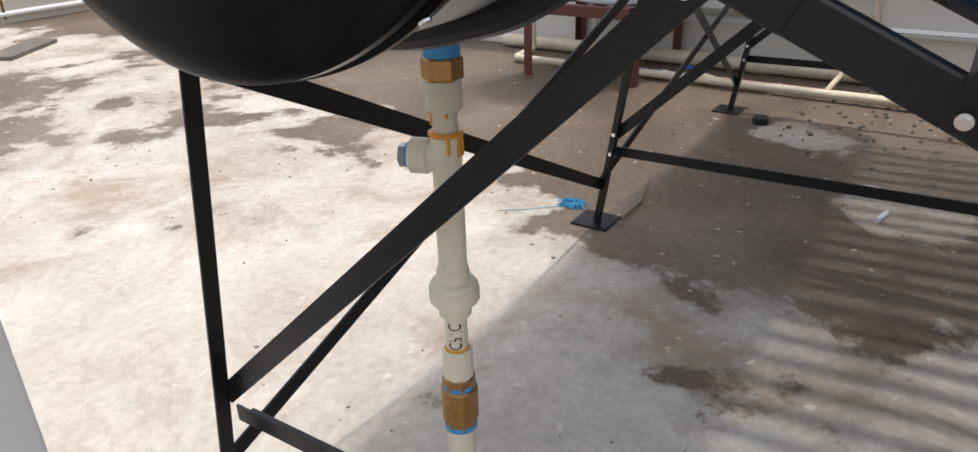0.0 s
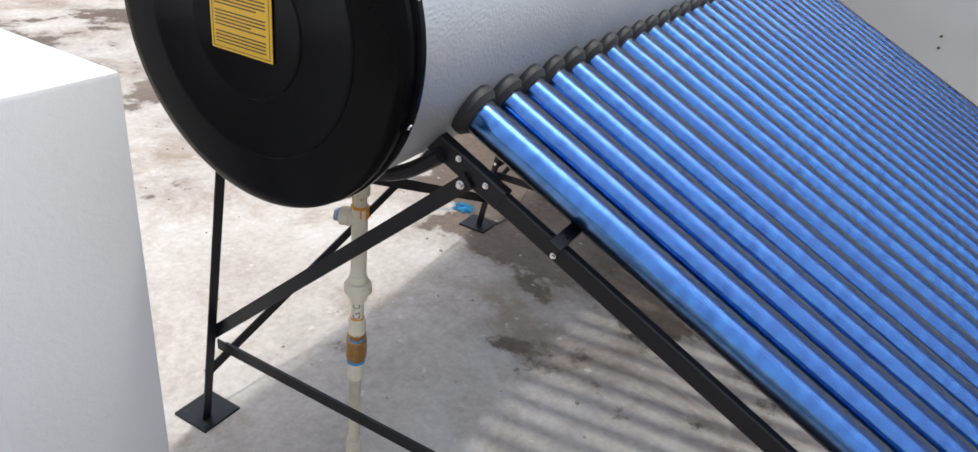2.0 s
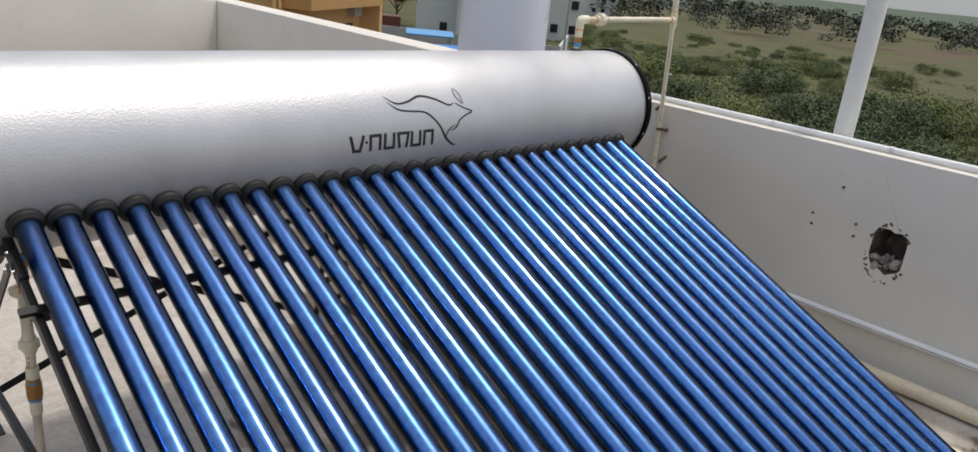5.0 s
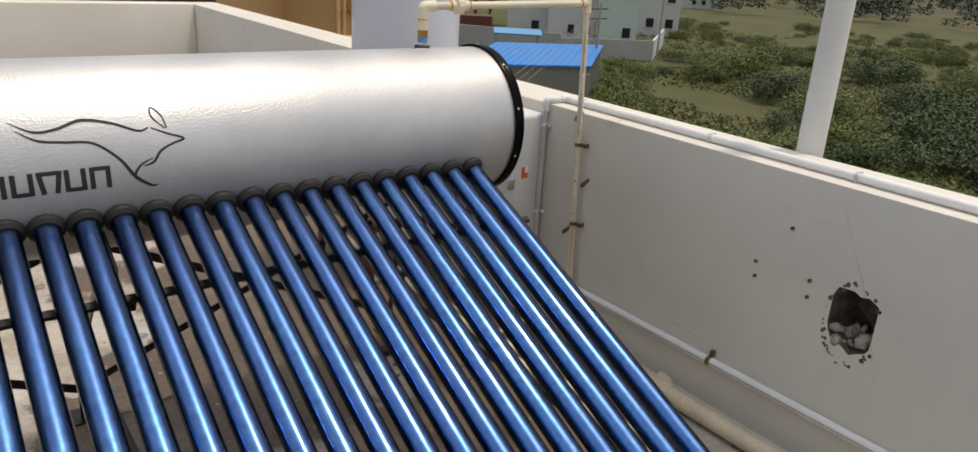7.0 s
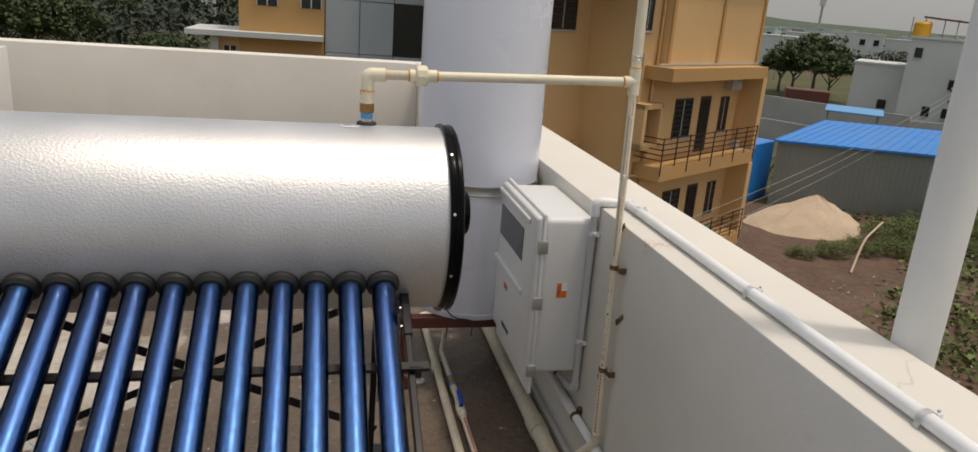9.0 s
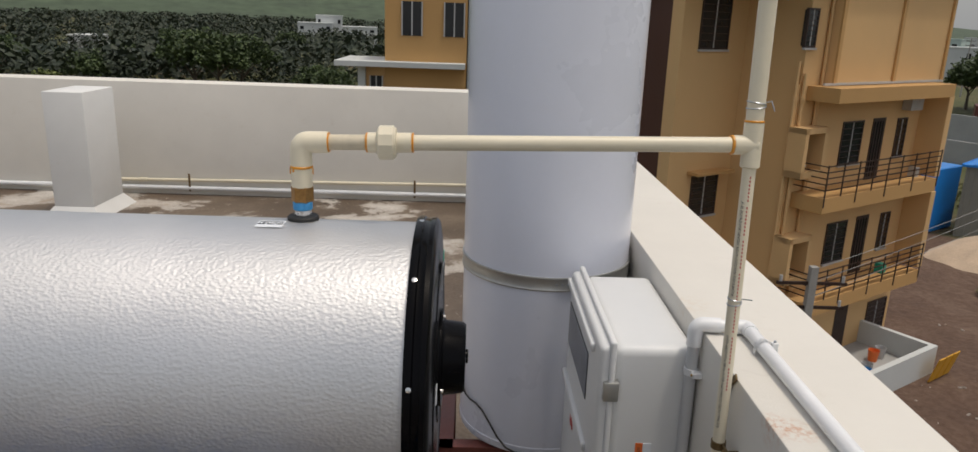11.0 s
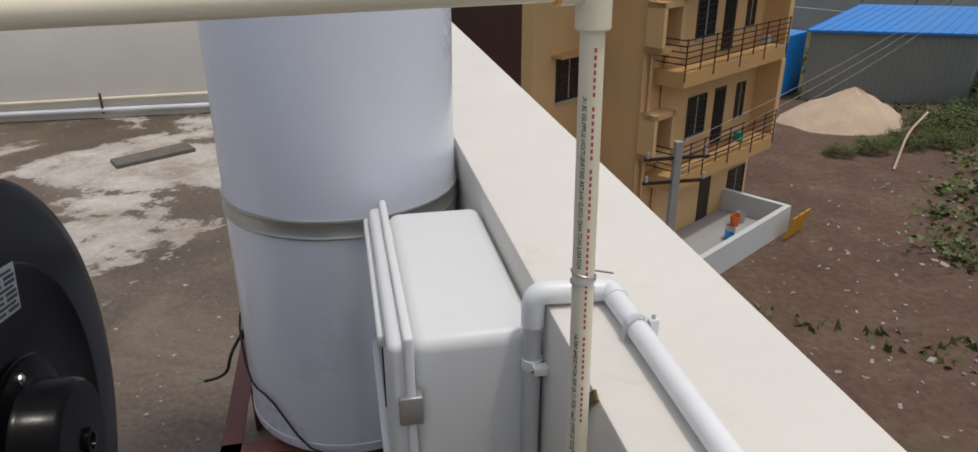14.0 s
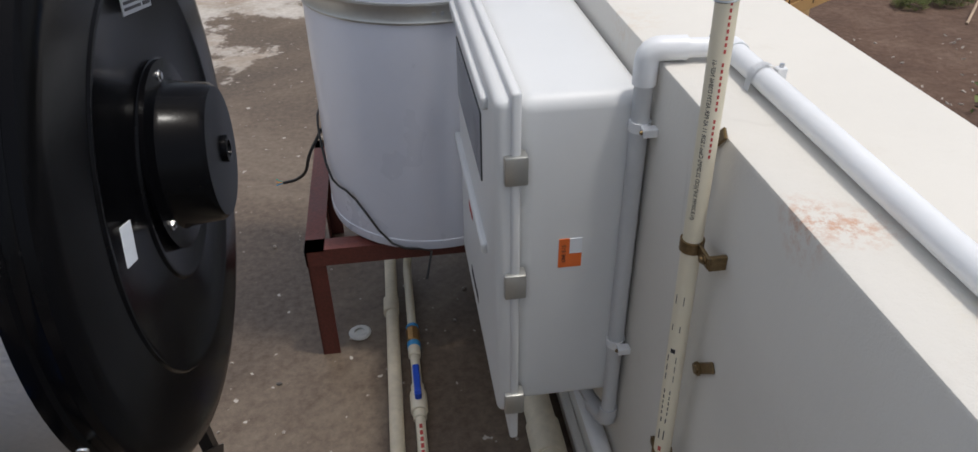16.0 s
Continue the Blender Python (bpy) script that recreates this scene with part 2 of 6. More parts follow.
def put_rod(bm, a, b, r, seg=24, r2=None, caps=True):
    a, b = Vector(a), Vector(b)
    bmesh.ops.create_cone(bm, cap_ends=caps, segments=seg, radius1=r, radius2=r if r2 is None else r2, depth=(b - a).length, matrix=Matrix.Translation((a + b) / 2) @ frame_to(a, b))
    return bm


def rod(a, b, r, seg=24, r2=None):
    return put_rod(bmesh.new(), a, b, r, seg, r2)


def put_lathe(bm, profile, seg=48, m=None):
    """A surface of revolution about z from (radius, height) pairs."""
    rings = []
    for r, z in profile:
        ring = []
        for i in range(seg):
            a = 2 * math.pi * i / seg
            p = Vector((r * math.cos(a), r * math.sin(a), z))
            ring.append(bm.verts.new(m @ p if m is not None else p))
        rings.append(ring)
    for lower, upper in zip(rings, rings[1:]):
        for i in range(seg):
            bm.faces.new((lower[i], lower[(i + 1) % seg], upper[(i + 1) % seg], upper[i]))
    if profile[0][0] > 1e-5:
        bm.faces.new(rings[0][::-1])
    if profile[-1][0] > 1e-5:
        bm.faces.new(rings[-1])
    return bm


def lathe(profile, seg=48, m=None):
    bm = put_lathe(bmesh.new(), profile, seg, m)
    bmesh.ops.remove_doubles(bm, verts=bm.verts, dist=1e-6)
    bmesh.ops.recalc_face_normals(bm, faces=bm.faces)
    return bm


def put_hose(bm, points, r, seg=16, bend=0.0, steps=6):
    """A pipe of radius r along points, with its corners rounded by bend."""
    pts = [Vector(p) for p in points]
    way = [pts[0]]
    for a, b, c in zip(pts, pts[1:], pts[2:]):
        if bend <= 0:
            way.append(b)
            continue
        u, v = (a - b), (c - b)
        d = min(bend, u.length * 0.49, v.length * 0.49)
        p, q = b + u.normalized() * d, b + v.normalized() * d
        for k in range(steps + 1):
            s = k / steps
            way.append((1 - s) ** 2 * p + 2 * s * (1 - s) * b + s * s * q)
    way.append(pts[-1])
    rings, up = [], None
    for i, p in enumerate(way):
        t = (way[min(i + 1, len(way) - 1)] - way[max(i - 1, 0)]).normalized()
        if up is None:
            up = t.orthogonal().normalized()
        up = (up - t * up.dot(t)).normalized()
        side = t.cross(up)
        rings.append([bm.verts.new(p + r * (math.cos(a) * up + math.sin(a) * side)) for a in (2 * math.pi * k / seg for k in range(seg))])
    for lo, hi in zip(rings, rings[1:]):
        for k in range(seg):
            bm.faces.new((lo[k], lo[(k + 1) % seg], hi[(k + 1) % seg], hi[k]))
    bm.faces.new(rings[0][::-1])
    bm.faces.new(rings[-1])
    return bm


def hose(points, r, seg=16, bend=0.0, steps=6):
    return put_hose(bmesh.new(), points, r, seg, bend, steps)


def put_angle(bm, a, b, w, t, up=(0, 0, 1), flip=1):
    """An L section of width w and thickness t from a to b; one flange stands along up, the other lies across."""
    a, b, up = Vector(a), Vector(b), Vector(up)
    way = (b - a).normalized()
    up = (up - way * up.dot(way)).normalized()
    side = way.cross(up) * flip
    shape = [(0, 0), (w, 0), (w, t), (t, t), (t, w), (0, w)]
    ends = [[bm.verts.new(p + side * x + up * y) for x, y in shape] for p in (a, b)]
    for k in range(6):
        bm.faces.new((ends[0][k], ends[0][(k + 1) % 6], ends[1][(k + 1) % 6], ends[1][k]))
    bm.faces.new(ends[0][::-1])
    bm.faces.new(ends[1])
    bmesh.ops.recalc_face_normals(bm, faces=bm.faces)
    return bm


def bar(a, b, w, h, up=(0, 0, 1), bevel=0.0):
    """A square or flat bar from a to b, h along up and w across."""
    a, b, up = Vector(a), Vector(b), Vector(up)
    way = (b - a).normalized()
    up = (up - way * up.dot(way)).normalized()
    side = way.cross(up)
    m = Matrix((side, way, up)).transposed().to_4x4()
    m.translation = (a + b) / 2
    d = (b - a).length
    return box((-w / 2, -d / 2, -h / 2), (w / 2, d / 2, h / 2), bevel, 1, m)


def bolt(at, normal, r=0.0055, h=0.005):
    n = Vector(normal).normalized()
    bm = rod(Vector(at), Vector(at) + n * 0.002, r * 1.45, 16)
    put_rod(bm, Vector(at) + n * 0.002, Vector(at) + n * (0.002 + h), r, 6)
    return bm


def cut(ob, cutter):
    """Takes the shape of cutter out of ob, for good, and removes cutter."""
    md = ob.modifiers.new("cut", "BOOLEAN")
    md.operation, md.solver, md.object = "DIFFERENCE", "EXACT", cutter
    md.material_mode = "TRANSFER"
    bpy.context.view_layer.update()
    me = bpy.data.meshes.new_from_object(ob.evaluated_get(bpy.context.evaluated_depsgraph_get()))
    ob.modifiers.clear()
    ob.data = me
    bpy.data.objects.remove(cutter)


def letters(body, size, thick=0.0004, squeeze=1.0):
    """A flat mesh of the words, centred, in the xy plane."""
    cu = bpy.data.curves.new("words", "FONT")
    cu.body, cu.size, cu.extrude, cu.align_x, cu.align_y = body, size, thick, "CENTER", "CENTER"
    cu.resolution_u = 3
    ob = new("words", cu)
    bpy.context.view_layer.update()
    me = bpy.data.meshes.new_from_object(ob.evaluated_get(bpy.context.evaluated_depsgraph_get()))
    bpy.data.objects.remove(ob)
    bm = bmesh.new()
    bm.from_mesh(me)
    for v in bm.verts:
        v.co.x *= squeeze
    return bm


def moved(bm, m):
    bmesh.ops.transform(bm, matrix=m, verts=bm.verts)
    return bm


def wrapped(bm, at, r, turn, lean=0.0):
    """Bends flat words, which run along x, round an upright pipe, reading upwards."""
    for v in bm.verts:
        x, y, z = v.co
        a = turn + y / r
        v.co = (at[0] + (r + z) * math.cos(a), at[1] + (r + z) * math.sin(a) + lean * x, at[2] + x)
    return bm


def joined(*bms):
    out = bmesh.new()
    for b in bms:
        me = bpy.data.meshes.new("bit")
        b.to_mesh(me)
        b.free()
        out.from_mesh(me)
        bpy.data.meshes.remove(me)
    return out


def clear_glass():
    m, nt, b = nodes_of("clear borosilicate glass")
    nt.nodes.remove(b)
    clear, gloss = node(nt, "BsdfTransparent", Color=(0.93, 0.95, 0.96, 1)), node(nt, "BsdfGlossy", Roughness=0.015)
    fres, mx = node(nt, "Fresnel", IOR=1.5), nt.nodes.new("ShaderNodeMixShader")
    nt.links.new(fres.outputs[0], mx.inputs[0])
    nt.links.new(clear.outputs[0], mx.inputs[1])
    nt.links.new(gloss.outputs[0], mx.inputs[2])
    nt.links.new(mx.outputs[0], nt.nodes["Material Output"].inputs[0])
    return m


GLASS = clear_glass()
WHITE_LABEL = plain("white label", (0.75, 0.78, 0.82), 0.45, 0, 0.04, 30, 200, 0)
YELLOW_LABEL = plain("yellow label", (0.78, 0.46, 0.03), 0.45, 0, 0.05, 30, 200, 0)
ORANGE_LABEL = plain("orange label", (0.75, 0.16, 0.03), 0.5, 0, 0.05, 30, 200, 0)
INK = plain("black ink", (0.02, 0.02, 0.025), 0.6, 0, 0.1, 30, 200, 0)
RED_INK = plain("red ink", (0.5, 0.06, 0.05), 0.6, 0, 0.1, 30, 200, 0)
GREEN_LABEL = plain("green label", (0.02, 0.35, 0.25), 0.4, 0, 0.1, 30, 200, 0)
DARK_WINDOW = plain("dark smoked window", (0.05, 0.055, 0.06), 0.15, 0, 0.1, 8, 80, 0)
LEVER_BLUE = plain("blue plastic lever", (0.01, 0.07, 0.5), 0.4, 0, 0.1, 30, 200, 0)
OLD_BRASS = plain("tarnished brass clamp", (0.2, 0.14, 0.07), 0.45, 0.8, 0.3, 60, 300, 0.2)
STONE = plain("dark stone slab", (0.13, 0.115, 0.1), 0.75, 0, 0.45, 14, 90, 0.4, depth=0.003)
BROKEN = plain("broken masonry", (0.13, 0.10, 0.08), 0.95, 0, 0.7, 22, 120, 0.8, depth=0.01)
RUBBLE_GREY = plain("cement rubble", (0.36, 0.32, 0.28), 0.95, 0, 0.4, 40, 200, 0.6, depth=0.004)
CABLE = plain("black cable", (0.012, 0.012, 0.012), 0.5, 0, 0.1, 30, 200, 0)
BLUE_TWINE = plain("blue twine", (0.03, 0.3, 0.55), 0.7, 0, 0.3, 60, 300, 0.3)
CLEAR_PLASTIC = plain("translucent washer plastic", (0.55, 0.55, 0.52), 0.3, 0, 0.1, 30, 200, 0)

# ---------------------------------------------------------------- roof: floor, parapets, columns
TOP = 0.955
floor = tagged(part("floor", box((-9, -7, -0.15), (3.1, 5.3, 0)), FLOOR, smooth=False), "stained cement roof floor with pale dried patches", "floor", kind="structure")
wall_east = tagged(part("wall_east", box((3.1, -7, -0.6), (3.37, 5.46, TOP), 0.006, 2), [CREAM_EAST, BROKEN]), "cream plastered parapet wall with a broken hole", "parapet", kind="structure")
wall_north = tagged(part("wall_north", box((-9, 5.19, -0.6), (3.097, 5.46, TOP), 0.006, 2), CREAM), "cream plastered parapet wall behind the roof", "parapet", kind="structure")
wall_west = tagged(part("wall_west", box((-9.3, -7, -0.6), (-9.0, 5.46, TOP), 0.006, 2), CREAM), "cream plastered parapet wall", "parapet", kind="structure")
wall_south = tagged(part("wall_south", box((-9, -7.27, -0.6), (3.37, -7.0, TOP), 0.006, 2), CREAM), "cream plastered parapet wall", "parapet", kind="structure")
tagged(part("house_wall", box((-9.3, -7.27, -9.0), (3.33, 5.43, -0.2)), CREAM, smooth=False), "cream plastered house wall under the roof", "wall", kind="structure")
tagged(part("trim", box((3.078, -7, -0.001), (3.1, 5.19, 0.035), 0.004, 1), CREAM), "rounded cement fillet along the parapet", "trim", kind="structure")

# the hole broken through the plaster
rng = random.Random(4)
bm = bmesh.new()
ring = []
for k in range(22):
    a = 2 * math.pi * k / 22
    ry = 0.068 * (1 + 0.16 * math.sin(3 * a + 1) + 0.22 * (rng.random() - 0.5))
    rz = 0.105 * (1 + 0.14 * math.sin(2 * a + 0.6) + 0.2 * (rng.random() - 0.5))
    y, z = -1.19 + max(-0.07, min(0.07, 1.25 * ry * math.cos(a))), 0.56 + rz * math.sin(a)
    ring.append((y, z))
front = [bm.verts.new((3.05, y, z)) for y, z in ring]
mid = [bm.verts.new((3.105, y, z)) for y, z in ring]
back = [bm.verts.new((3.22 + 0.04 * rng.random(), -1.19 + (y + 1.19) * 0.75 + 0.02 * (rng.random() - 0.5), 0.57 + (z - 0.56) * 0.75)) for y, z in ring]
for p, q in ((front, mid), (mid, back)):
    for k in range(22):
        bm.faces.new((p[k], p[(k + 1) % 22], q[(k + 1) % 22], q[k]))
bm.faces.new(front[::-1])
bm.faces.new(back)
bmesh.ops.recalc_face_normals(bm, faces=bm.faces)
cut(wall_east, part("cutter", bm, [BROKEN], smooth=False))
rubble = bmesh.new()
for k in range(22):
    s = rng.uniform(0.008, 0.026)
    put = Matrix.Translation((rng.uniform(3.11, 3.2), -1.19 + rng.uniform(-0.05, 0.05), 0.472 + rng.uniform(0, 0.045))) @ Euler([rng.uniform(0, 6) for _ in range(3)]).to_matrix().to_4x4() @ Matrix.Diagonal((s, s * rng.uniform(0.5, 1), s * rng.uniform(0.5, 1), 1))
    bmesh.ops.create_icosphere(rubble, subdivisions=1, radius=1, matrix=put)
tagged(part("rubble", rubble, RUBBLE_GREY, smooth=False), "loose cement rubble in the broken hole", "rubble", kind="stuff")
chips = bmesh.new()
for k in range(46):
    a = rng.uniform(0, 6.28)
    d = rng.uniform(0.98, 1.14)
    y, z = -1.19 + 0.075 * d * math.cos(a), 0.555 + 0.112 * d * math.sin(a) - (0.02 if math.sin(a) < 0 else 0)
    s = rng.uniform(0.002, 0.008)
    bmesh.ops.create_icosphere(chips, subdivisions=1, radius=1, matrix=Matrix.Translation((3.1, y, z)) @ Matrix.Diagonal((0.0025, s, s * rng.uniform(0.5, 1.2), 1)))
tagged(part("broken_edge", chips, BROKEN, smooth=False), "chipped plaster crumbs round the hole", "rubble", kind="stuff")
for y, z in ((-0.845, 0.631), (-0.851, 0.581), (-0.948, 0.78), (-1.039, 0.636), (-1.041, 0.581), (-1.70, 0.255)):
    tagged(part("wall_plug", rod((3.094, y, z), (3.103, y, z), 0.006, 12), OLD_BRASS), "small rusty anchor plug in the parapet", "wall plug", group="anchor plugs")


def column(lo, hi, top):
    bm = box((lo[0], lo[1], 0.0), (hi[0], hi[1], top), 0.008, 2)
    g = 0.07
    base = [bm.verts.new(p) for p in ((lo[0] - g, lo[1] - g, 0), (hi[0] + g, lo[1] - g, 0), (hi[0] + g, hi[1] + g, 0), (lo[0] - g, hi[1] + g, 0))]
    up = [bm.verts.new(p) for p in ((lo[0] - 0.002, lo[1] - 0.002, 0.09), (hi[0] + 0.002, lo[1] - 0.002, 0.09), (hi[0] + 0.002, hi[1] + 0.002, 0.09), (lo[0] - 0.002, hi[1] + 0.002, 0.09))]
    for k in range(4):
        bm.faces.new((base[k], base[(k + 1) % 4], up[(k + 1) % 4], up[k]))
    return bm


tagged(part("column_stub", column((-0.456, 0.085), (-0.228, 0.53), 0.93), WHITE_PLASTER), "white plastered column stub beside the heater", "column", group="column stubs", kind="structure")
tagged(part("column_stub", column((-0.53, 4.32), (-0.235, 4.80), 0.945), WHITE_PLASTER), "white plastered column stub with a flared base", "column", group="column stubs", kind="structure")

# ---------------------------------------------------------------- solar water heater
ZC, R, SLOPE = 0.985, 0.247, 25.2
X0, X1 = -0.068, 2.527
DOWN = Vector((0, -math.cos(radians(SLOPE)), -math.sin(radians(SLOPE))))
ABOVE = Vector((0, -math.sin(radians(SLOPE)), math.cos(radians(SLOPE))))
PITCH, FIRST, COUNT = 0.0804, 0.112, 29
heater = thing("solar_water_heater", "silver solar water heater with blue evacuated tubes", "water heater")
tank = part("tank", lathe([(R, X0), (R, X0 + 0.006), (R, 0.66), (R + 0.0006, 0.662), (R + 0.0006, X1 - 0.62), (R, X1 - 0.618), (R, X1)], 128, pose(0, 0, ZC, 0, 90, 0)), ALU, heater, "stucco-embossed aluminium tank jacket")


def along(x, d, up=0.0):
    """A point at x, d metres out along the tubes from the tank's axis, raised off their plane."""
    return Vector((x, 0, ZC)) + DOWN * d + ABOVE * up


turn = frame_to((0, 0, 0), DOWN)
glass_mesh = mesh_of("glass", lathe([(0.029, 0.0), (0.029, 1.72), (0.027, 1.737), (0.019, 1.751), (0.0, 1.755)], 32), GLASS)
inner_mesh = mesh_of("inner_tube", lathe([(0.0257, 0.0), (0.0257, 1.665), (0.021, 1.69), (0.0, 1.70)], 28), BLUE_TUBE)
tip_mesh = mesh_of("tip", lathe([(0.0, 1.7015), (0.021, 1.7015), (0.0265, 1.71), (0.0265, 1.725), (0.02, 1.74), (0.0, 1.745)], 20), CHROME)
collar_mesh = mesh_of("collar", lathe([(0.031, -0.012), (0.039, -0.010), (0.0415, 0.0), (0.0405, 0.008), (0.036, 0.012), (0.0325, 0.016), (0.0293, 0.016)], 32), RUBBER)
cup_mesh = mesh_of("cup", lathe([(0.0298, 1.729), (0.0325, 1.729), (0.033, 1.745), (0.032, 1.765), (0.02, 1.785), (0.0, 1.787)], 20), RUBBER)
for i in range(COUNT):
    x = FIRST + PITCH * i
    tube = part("tube", glass_mesh, None, heater, "clear glass tube round a blue coated tube")
    tube.matrix_local = Matrix.Translation(along(x, 0.235)) @ turn
    part("inner_tube", inner_mesh, None, tube)
    part("tip", tip_mesh, None, tube)
    c = part("collar", collar_mesh, None, heater)
    c.matrix_local = Matrix.Translation(along(x, 0.251)) @ turn @ pose(0, 0, 0, rng.uniform(-3, 3), rng.uniform(-3, 3), 0)
    c = part("cup", cup_mesh, None, heater)
    c.matrix_local = Matrix.Translation(along(x, 0.235)) @ turn

# end caps: flange, bead, domed face with two raised rings
CAP = [(r if r < 0.25 else 0.2475 + (r - 0.2475) * 0.62, h if h < 0 else h * 0.8) for r, h in ((0.2475, -0.006), (0.262, -0.006), (0.2645, 0.0), (0.2645, 0.007), (0.259, 0.010), (0.2585, 0.019), (0.2615, 0.023), (0.2605, 0.032), (0.252, 0.0375), (0.235, 0.0405), (0.181, 0.043), (0.179, 0.0452), (0.176, 0.0456), (0.173, 0.0441), (0.099, 0.045), (0.097, 0.0474), (0.094, 0.0478), (0.091, 0.0463), (0.0, 0.047))]
cap_a = part("end_cap", lathe(CAP, 128, pose(X0, 0, ZC, 0, -90, 0)), BLACK_PLASTIC, heater, "black plastic end cap with stickers")
cap_b = part("end_cap", lathe(CAP, 128, pose(X1, 0, ZC, 0, 90, 0)), BLACK_PLASTIC, heater, "black plastic end cap with a heater cover")
for px, face in ((X0, cap_a), (X1, cap_b)):
    for k in range(10):
        a = radians(18 + 36 * k)
        n = Vector((0, math.cos(a), math.sin(a)))
        at = Vector((px, 0, ZC)) + n * 0.2575 + Vector((-0.003 if px < 1 else 0.003, 0, 0))
        part("screw", lathe([(0.0045, 0), (0.004, 0.0018), (0.0, 0.0026)], 12, Matrix.Translation(at) @ frame_to((0, 0, 0), n)), CHROME, face)
# stickers on the near cap
FACE = X0 - 0.0386


def on_cap(y, z, up=0.0):
    """Flat words and labels onto the near cap's face: x runs to -y, y runs up."""
    return Matrix.Translation((FACE - up, y, z)) @ Matrix(((0, 0, -1), (-1, 0, 0), (0, 1, 0))).to_4x4()


lab = part("sticker", moved(box((-0.098, -0.0175, 0), (0.098, 0.0175, 0.0012)), on_cap(0.012, 1.124)), WHITE_LABEL, cap_a, "white sticker reading PRESSURE TYPE", smooth=False)
part("lettering", moved(letters("PRESSURE TYPE", 0.032, 0.0003, 0.78), on_cap(0.012, 1.124, 0.0016)), INK, lab, smooth=False)
lab = part("sticker", moved(box((-0.0265, -0.012, 0.0005), (0.0265, 0.012, 0.0016)), on_cap(0.007, 1.051)), WHITE_LABEL, cap_a, "small white sticker reading 300", smooth=False)
part("lettering", moved(letters("300", 0.027, 0.0003, 0.9), on_cap(0.007, 1.051, 0.002)), INK, lab, smooth=False)
lab = part("sticker", moved(box((-0.055, -0.048, 0), (0.055, 0.048, 0.0011)), on_cap(0.004, 0.994)), YELLOW_LABEL, cap_a, "yellow precautions sticker with small black print", smooth=False)
part("lettering", moved(letters("PRECAUTIONS", 0.0085, 0.0003, 0.9), on_cap(0.004, 1.031, 0.0014)), INK, lab, smooth=False)
prints = bmesh.new()
for k in range(15):
    if k in (4, 10):
        continue
    w = rng.uniform(0.025, 0.045) if k % 5 == 3 else 0.045
    put_box(prints, (-0.046, 0.026 - 0.0046 * k, 0.0012), (-0.046 + 2 * w, 0.0275 - 0.0046 * k, 0.0015))
for lo, hi in (((-0.051, -0.045), (0.051, -0.0442)), ((-0.051, 0.0442), (0.051, 0.045)), ((-0.051, -0.045), (-0.0503, 0.045)), ((0.0503, -0.045), (0.051, 0.045))):
    put_box(prints, (*lo, 0.0012), (*hi, 0.0015))
part("print", moved(prints, on_cap(0.004, 0.994)), INK, lab, smooth=False)

# heater cover, name plate and small labels on the far cap
FAR = X1 + 0.0386
hub = part("heater_cover", lathe([(0.083, 0.0), (0.083, 0.004), (0.066, 0.006), (0.064, 0.01), (0.061, 0.038), (0.057, 0.043), (0.0, 0.044)], 48, pose(FAR - 0.001, -0.003, ZC + 0.016, 0, 90, 0)), BLACK_PLASTIC, cap_b, "glossy black round heater cover")
part("cable_gland", lathe([(0.0125, 0.041), (0.012, 0.0465), (0.0075, 0.047), (0.0065, 0.0435), (0.0, 0.043)], 24, pose(FAR, 0.004, ZC + 0.015, 0, 90, 0)), BLACK_PLASTIC, hub)
for a in (86, 206, 326):
    y, z = -0.003 + 0.072 * math.cos(radians(a)), ZC + 0.016 + 0.072 * math.sin(radians(a))
    part("screw", bolt((FAR + 0.003, y, z), (1, 0, 0), 0.0035, 0.002), CHROME, hub)
plate_m = Matrix.Translation((FAR + 0.0002, 0.011, 1.147)) @ Matrix(((0, 0, 1), (1, 0, 0), (0, 1, 0))).to_4x4() @ pose(0, 0, 0, 0, 0, -11)
plate = part("name_plate", moved(box((-0.038, -0.021, 0), (0.038, 0.021, 0.0012), 0.0004, 1), plate_m), GALV, cap_b, "small metal name plate", smooth=False)
bars = bmesh.new()
for k in range(8):
    put_box(bars, (-0.034, 0.0145 - 0.0046 * k, 0.0012), (-0.004 + (0.012 if k % 3 else 0.034), 0.0168 - 0.0046 * k, 0.0016))
    if k % 3:
        put_box(bars, (0.014, 0.0142 - 0.0046 * k, 0.0012), (0.034, 0.0172 - 0.0046 * k, 0.0016))
part("print", moved(bars, plate_m), INK, plate, smooth=False)
part("sticker", moved(box((-0.0125, 0.024, 0), (0.0095, 0.042, 0.001)), plate_m), GREEN_LABEL, cap_b, "small green sticker", smooth=False)
part("sticker", moved(box((-0.0105, -0.015, 0), (0.0105, 0.015, 0.001)), Matrix.Translation((FAR - 0.001, -0.150, 1.008)) @ Matrix(((0, 0, 1), (1, 0, 0), (0, 1, 0))).to_4x4() @ pose(0, 0, 0, 0, 0, -18)), WHITE_LABEL, cap_b, "small white sticker", smooth=False)


def on_tank(x, s, up=0.0004):
    """A point of the jacket, s metres of arc above the level of the axis on the tubes' side."""
    a = s / R
    return Vector((x, -(R + 0.0008 + up) * math.cos(a), ZC + (R + 0.0008 + up) * math.sin(a)))


